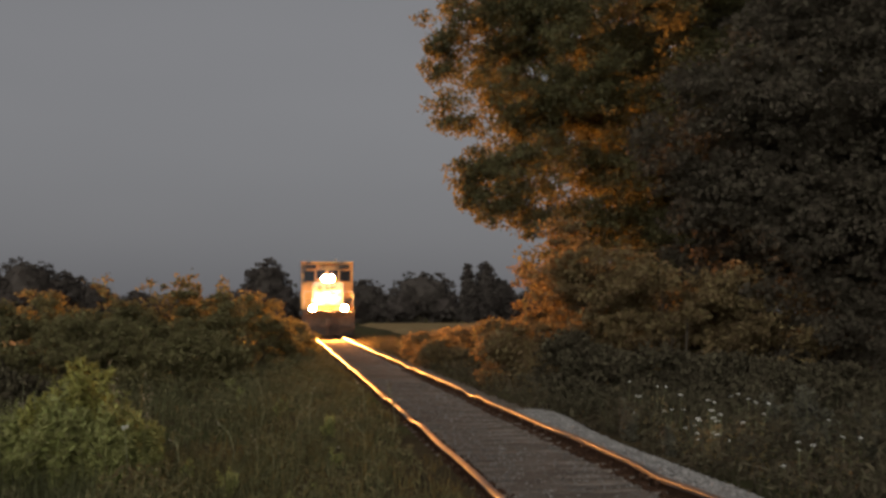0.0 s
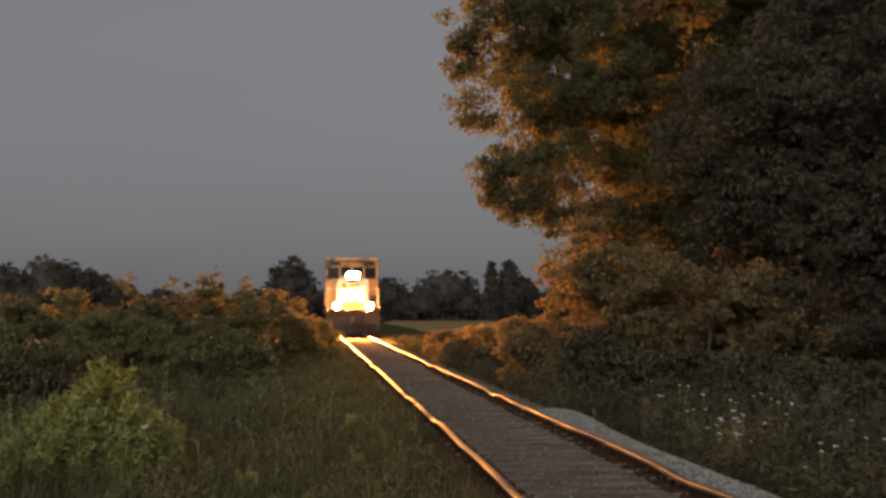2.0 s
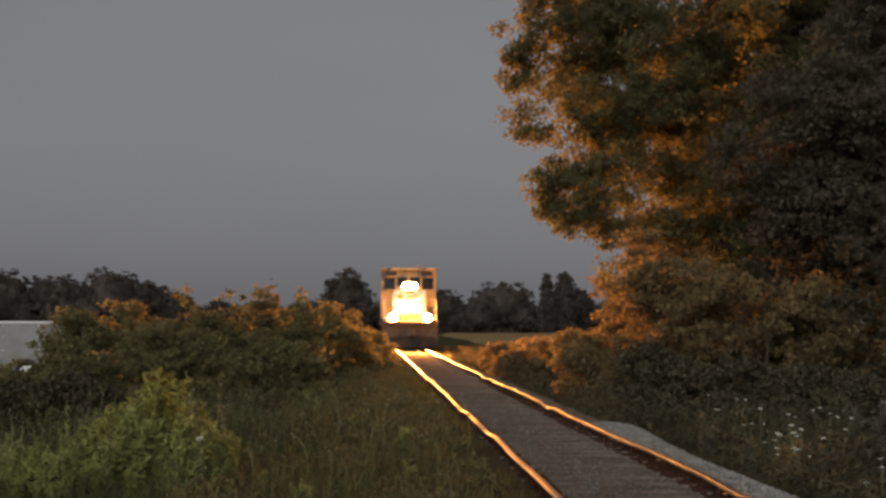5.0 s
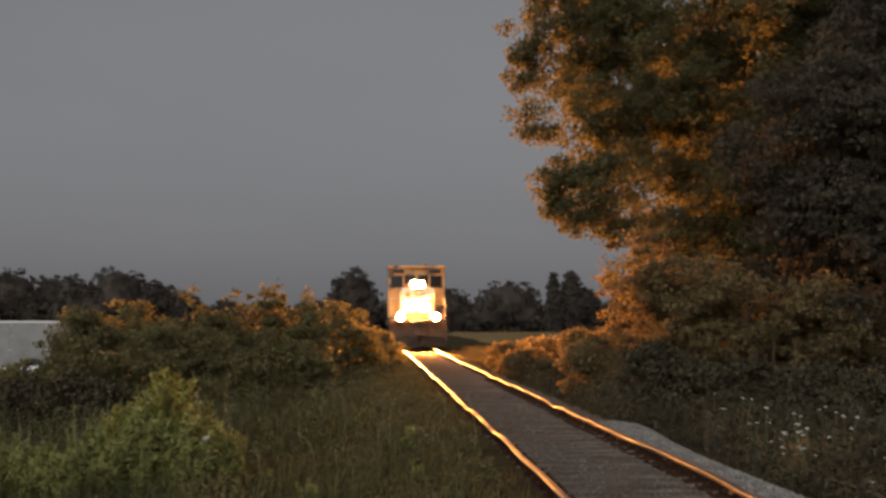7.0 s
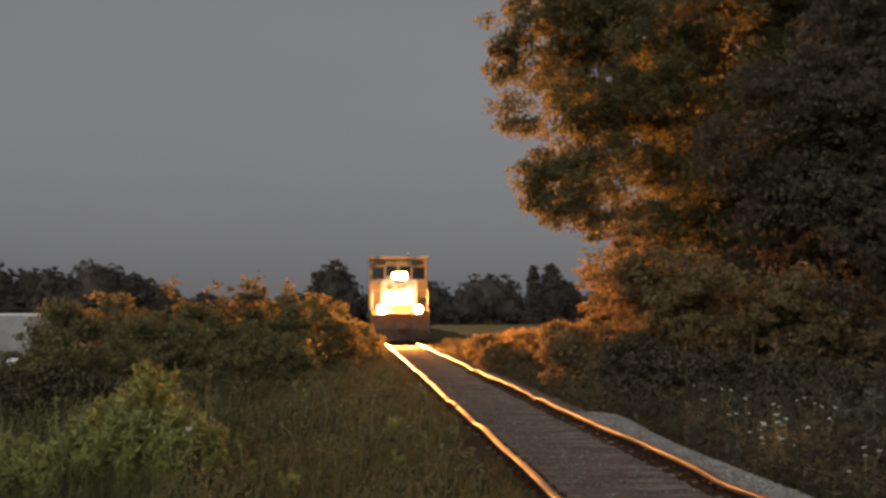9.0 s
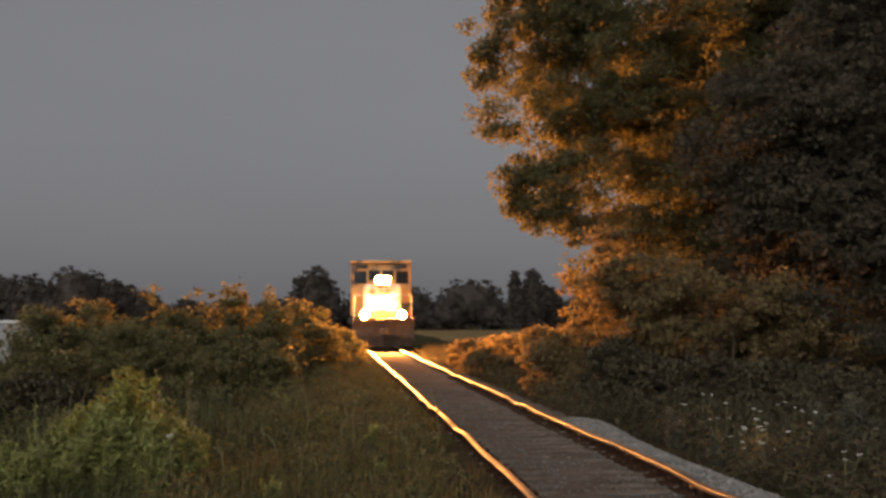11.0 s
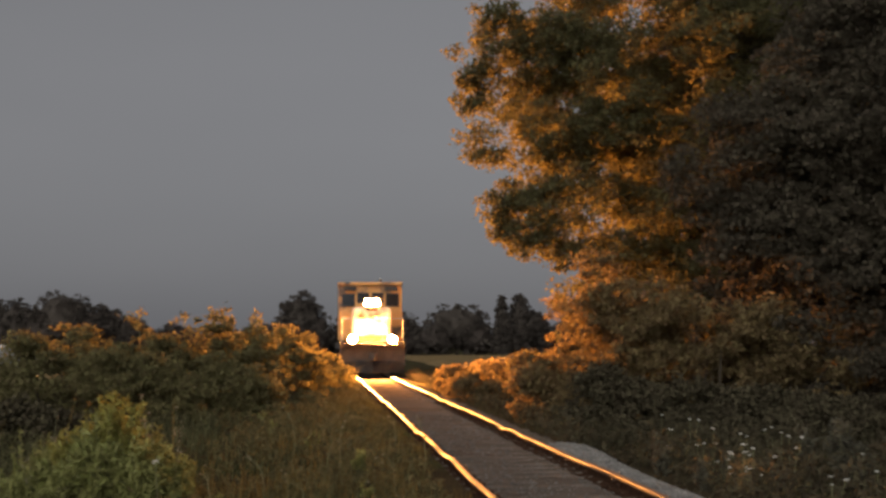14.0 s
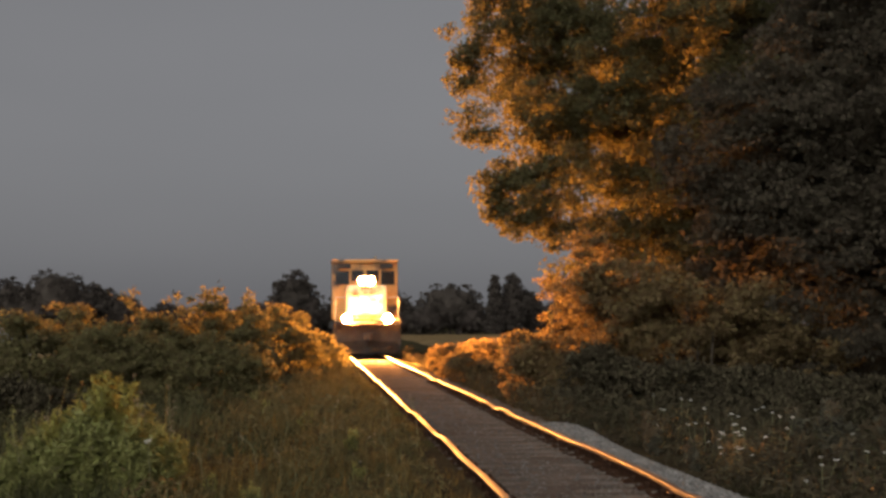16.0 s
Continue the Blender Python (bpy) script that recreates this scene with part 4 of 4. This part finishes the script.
def build_plants():
    rng = np.random.default_rng(21)
    models = [weed_model(200 + i, h, LEAF_WEED, "tall bushy green weed with narrow leaves") for i, h in enumerate((1.2, 1.05, 0.9, 1.0))]
    spots = []
    for i in range(70):  # a clump that is tallest in its middle
        y, dx = rng.uniform(12.2, 14.8), rng.choice((rng.normal() * 0.3, rng.uniform(-1.7, 1.0)))
        tall = np.interp(dx, (-1.7, -0.6, 0.0, 0.35, 1.0), (0.48, 0.66, 0.94, 0.8, 0.36))
        spots.append(((-1.97 + dx) * y / 13, y, tall * rng.uniform(0.6, 1.04)))
    for i in range(44):
        y = rng.uniform(10.8, 15.0)
        spots.append((rng.uniform(-4.6, -2.0) * y / 13, y, rng.uniform(0.44, 0.62)))
    for i in range(9):
        y = rng.uniform(16, 30)
        spots.append((rng.uniform(-1.6, 0.5), y, rng.uniform(0.3, 0.5)))
    spots += [(-1.62, 12.8, 0.86), (-1.5, 12.4, 0.74), (-1.42, 13.1, 0.72), (-1.36, 12.0, 0.6), (-1.24, 12.3, 0.5), (-1.5, 11.9, 0.62), (-1.74, 12.3, 0.8)]
    spots += [(0.0, 10.5, 0.34), (0.25, 11.3, 0.3), (-0.5, 11.0, 0.4), (0.45, 13.2, 0.36), (-0.9, 12.4, 0.42)]
    first = []
    for i, (x, y, s) in enumerate(spots):
        m = pose(x, y, 0.0, 0, 0, rng.uniform(0, 360))
        if i < 4:
            first.append((models[i], m, s))
        else:
            copy_thing(models[i % 4], m).scale = (s, s, s)
    for ob, m, s in first:
        ob.matrix_basis = m
        ob.scale = (s, s, s)
    spires = [spire_model(220 + i, h, LEAF_WEED, "slender upright green weed with a pale leafy tip") for i, h in enumerate((1.15, 1.0, 0.85))]
    pick, first = np.random.default_rng(22), []
    for i in range(44):  # upright stems that break the outline of the clump
        y, dx = pick.uniform(12.0, 14.9), pick.uniform(-1.9, 0.75)
        s = np.interp(dx, (-1.9, -0.6, 0.0, 0.4, 0.75), (0.62, 0.78, 1.0, 0.84, 0.55)) * pick.uniform(0.8, 1.12)
        m = pose((-1.97 + dx) * y / 13, y, 0.0, 0, 0, pick.uniform(0, 360))
        if i < 3:
            first.append((spires[i], m, s))
        else:
            copy_thing(spires[i % 3], m).scale = (s, s, s)
    for ob, m, s in first:
        ob.matrix_basis = m
        ob.scale = (s, s, s)
    gold = [spire_model(230 + i, 1.0, LEAF_GOLD, "yellowish green weed standing above the clump", 6, 110, 0.15) for i in range(2)]
    thin = [spire_model(234 + i, 1.0, DRY_STEM_GLINT, "thin pale dry grass stem above the clump", 2, 22, 0.06) for i in range(2)]
    for models, spots in ((gold, ((-1.91, 13.2, 1.34), (-2.04, 13.2, 1.25), (-1.82, 13.0, 1.22), (-1.97, 12.9, 1.16), (-2.29, 13.1, 1.0), (-2.37, 13.0, 0.92), (-2.19, 13.2, 1.06), (-2.1, 12.8, 1.0))),
                          (thin, ((-1.67, 13.2, 1.26), (-1.64, 13.3, 1.2), (-1.38, 13.4, 1.14), (-2.51, 13.0, 1.02), (-2.56, 13.2, 1.06), (-2.69, 13.1, 0.96), (-3.3, 13.2, 0.9), (-3.16, 13.0, 0.8), (-3.44, 13.1, 0.7)))):
        for i, (x, y, h) in enumerate(spots):
            ob = models[i] if i < 2 else copy_thing(models[i % 2], pose(0, 0, 0))
            ob.matrix_basis = pose(x, y, 0.0, 0, 0, 70 * i)
            ob.scale = (h, h, h)
    herbs = [weed_model(240 + i, h, LEAF_HERB, "dull grey-green weed with thin leaves among white flowers", 45) for i, h in enumerate((0.9, 0.75, 0.8))]
    spots = [(rng.uniform(3.95, 5.0), rng.uniform(13.5, 17.5), rng.uniform(0.4, 0.62)) for i in range(6)]
    spots += [(rng.uniform(5.3, 6.9), rng.uniform(12.8, 17.5), rng.uniform(0.55, 0.9)) for i in range(13)]
    first = []
    for i, (x, y, s) in enumerate(spots):
        m = pose(x, y, 0.0, 0, 0, rng.uniform(0, 360))
        if i < 3:
            first.append((herbs[i], m, s))
        else:
            copy_thing(herbs[i % 3], m).scale = (s, s, s)
    for ob, m, s in first:
        ob.matrix_basis = m
        ob.scale = (s, s, s)
    sizes = (0.8, 0.55, 0.68, 0.45, 0.62)
    models = [carrot_model(300 + i, h) for i, h in enumerate(sizes)]
    carrot_model(310, 0.79, 1, 0.55).matrix_basis = pose(-1.31, 11.4, 0.0)
    spots = [(4.87, 19.3, 0.68), (4.96, 18.1, 0.68), (4.46, 17.2, 0.6), (4.66, 16.0, 0.68), (4.5, 15.9, 0.52), (4.69, 14.7, 0.68), (4.52, 14.0, 0.6), (4.27, 13.5, 0.68), (4.43, 14.5, 0.52), (4.43, 14.6, 0.44), (5.26, 15.3, 0.68), (5.12, 14.6, 0.68), (4.62, 13.0, 0.68), (4.4, 12.9, 0.6), (4.53, 11.8, 0.52), (4.27, 11.1, 0.52), (4.42, 14.0, 0.36), (4.75, 15.1, 0.68), (4.28, 13.5, 0.6),
             (5.9, 17.5, 0.6), (5.4, 13.2, 0.6), (5.2, 12.4, 0.5)]
    first = []
    for i, (x, y, h) in enumerate(spots):
        m, tall = pose(x, y, 0.0, 0, 0, rng.uniform(0, 360)), h / (0.95 * sizes[i % 5])
        if i < 5:
            first.append((models[i], m, tall))
        else:
            copy_thing(models[i % 5], m).scale = (0.8, 0.8, tall)
    for ob, m, tall in first:
        ob.matrix_basis = m
        ob.scale = (0.8, 0.8, tall)


build_plants()


def dry_stalk(x, y, height, seed):
    """A thin dry stalk beside the rail."""
    rng = np.random.default_rng(seed)
    root = tagged(new("dry_stalk"), "thin dry plant stalk standing beside the rail", "weed", "dry stalks by the rail")
    root.matrix_basis = pose(x, y, 0.15)
    a = rng.normal(size=2) * 0.06
    pts = [(0, 0, 0), (a[0], a[1], height * 0.45), (0.4 * a[0], 0.4 * a[1], height * 0.8), (-a[0], -a[1], height)]
    child("stem", mesh_of("stem", *tube(pts, [0.005, 0.004, 0.003, 0.002], 5), STEM, True), root)
    pos = np.array([pts[1], pts[2], pts[3]])[rng.integers(0, 3, 9)] + rng.normal(size=(9, 3)) * 0.025
    child("leaves", mesh_of("leaves", *leaves(pos, 0.045, rng, 0.2, 0.5), BLADE), root)
    # two tan specks near the tip, painted glints among the weeds
    for k in range(2):
        tip = np.array(pts[3]) + rng.normal(size=3) * (0.06, 0.06, 0.05)
        child("glint_speck", mesh_of("glint_speck", *stones(tip[None], 0.013, rng), DRY_STEM_GLINT), root, "tan speck in place of a small glint")
        child("twig", mesh_of("twig", *tube([pts[2], (np.array(pts[2]) + tip) / 2 + (0, 0, 0.02), tip], [0.002, 0.0016, 0.0012], 4), STEM, True), root)


# the last eight stalks are added only to carry glint specks
for i, (x, y, h) in enumerate([(1.1, 15.0, 0.72), (0.85, 16.4, 0.5), (0.7, 13.1, 0.45), (0.95, 18.2, 0.6), (0.2, 14.5, 0.7), (-0.4, 16.8, 0.8), (-0.15, 11.6, 0.42), (0.35, 12.2, 0.4), (-0.6, 13.0, 0.5), (0.55, 14.2, 0.4), (-1.0, 12.2, 0.45), (0.1, 15.8, 0.45), (0.7, 11.2, 0.35), (-0.3, 12.6, 0.38)]):
    dry_stalk(x, y, h, 500 + i)


# ---- ties of the track, each a piece of its own ----
def build_ties():
    bm = box(2.6, 0.225, 0.17, 0, 0, 0, 0.012)
    me = bpy.data.meshes.new("tie")
    bm.to_mesh(me)
    bm.free()
    me.materials.append(TIE)
    rng = np.random.default_rng(9)
    for k in range(210):
        y = -6 + 0.53 * k
        child("tie", me, track, "", pose(track_x(y) + rng.normal() * 0.03, y + rng.normal() * 0.02, 0.146 + rng.normal() * 0.003, 0, 0, rng.normal() * 0.8))


build_ties()


def motions():
    speed, first = 1.05, 74.6
    rows, steps = [], [0.5 * i for i in range(33)]
    for t in steps:
        y = first - speed * t
        rows.append((t, pose(track_x(y), y, 0.35, 0, 0, 0.3)))
    walk(loco, rows)
    for w, y0 in loco_wheels:
        walk(w, [(t, pose(0, y0, 0.508, math.degrees(speed * t / 0.508), 0, 0)) for t in steps])


motions()
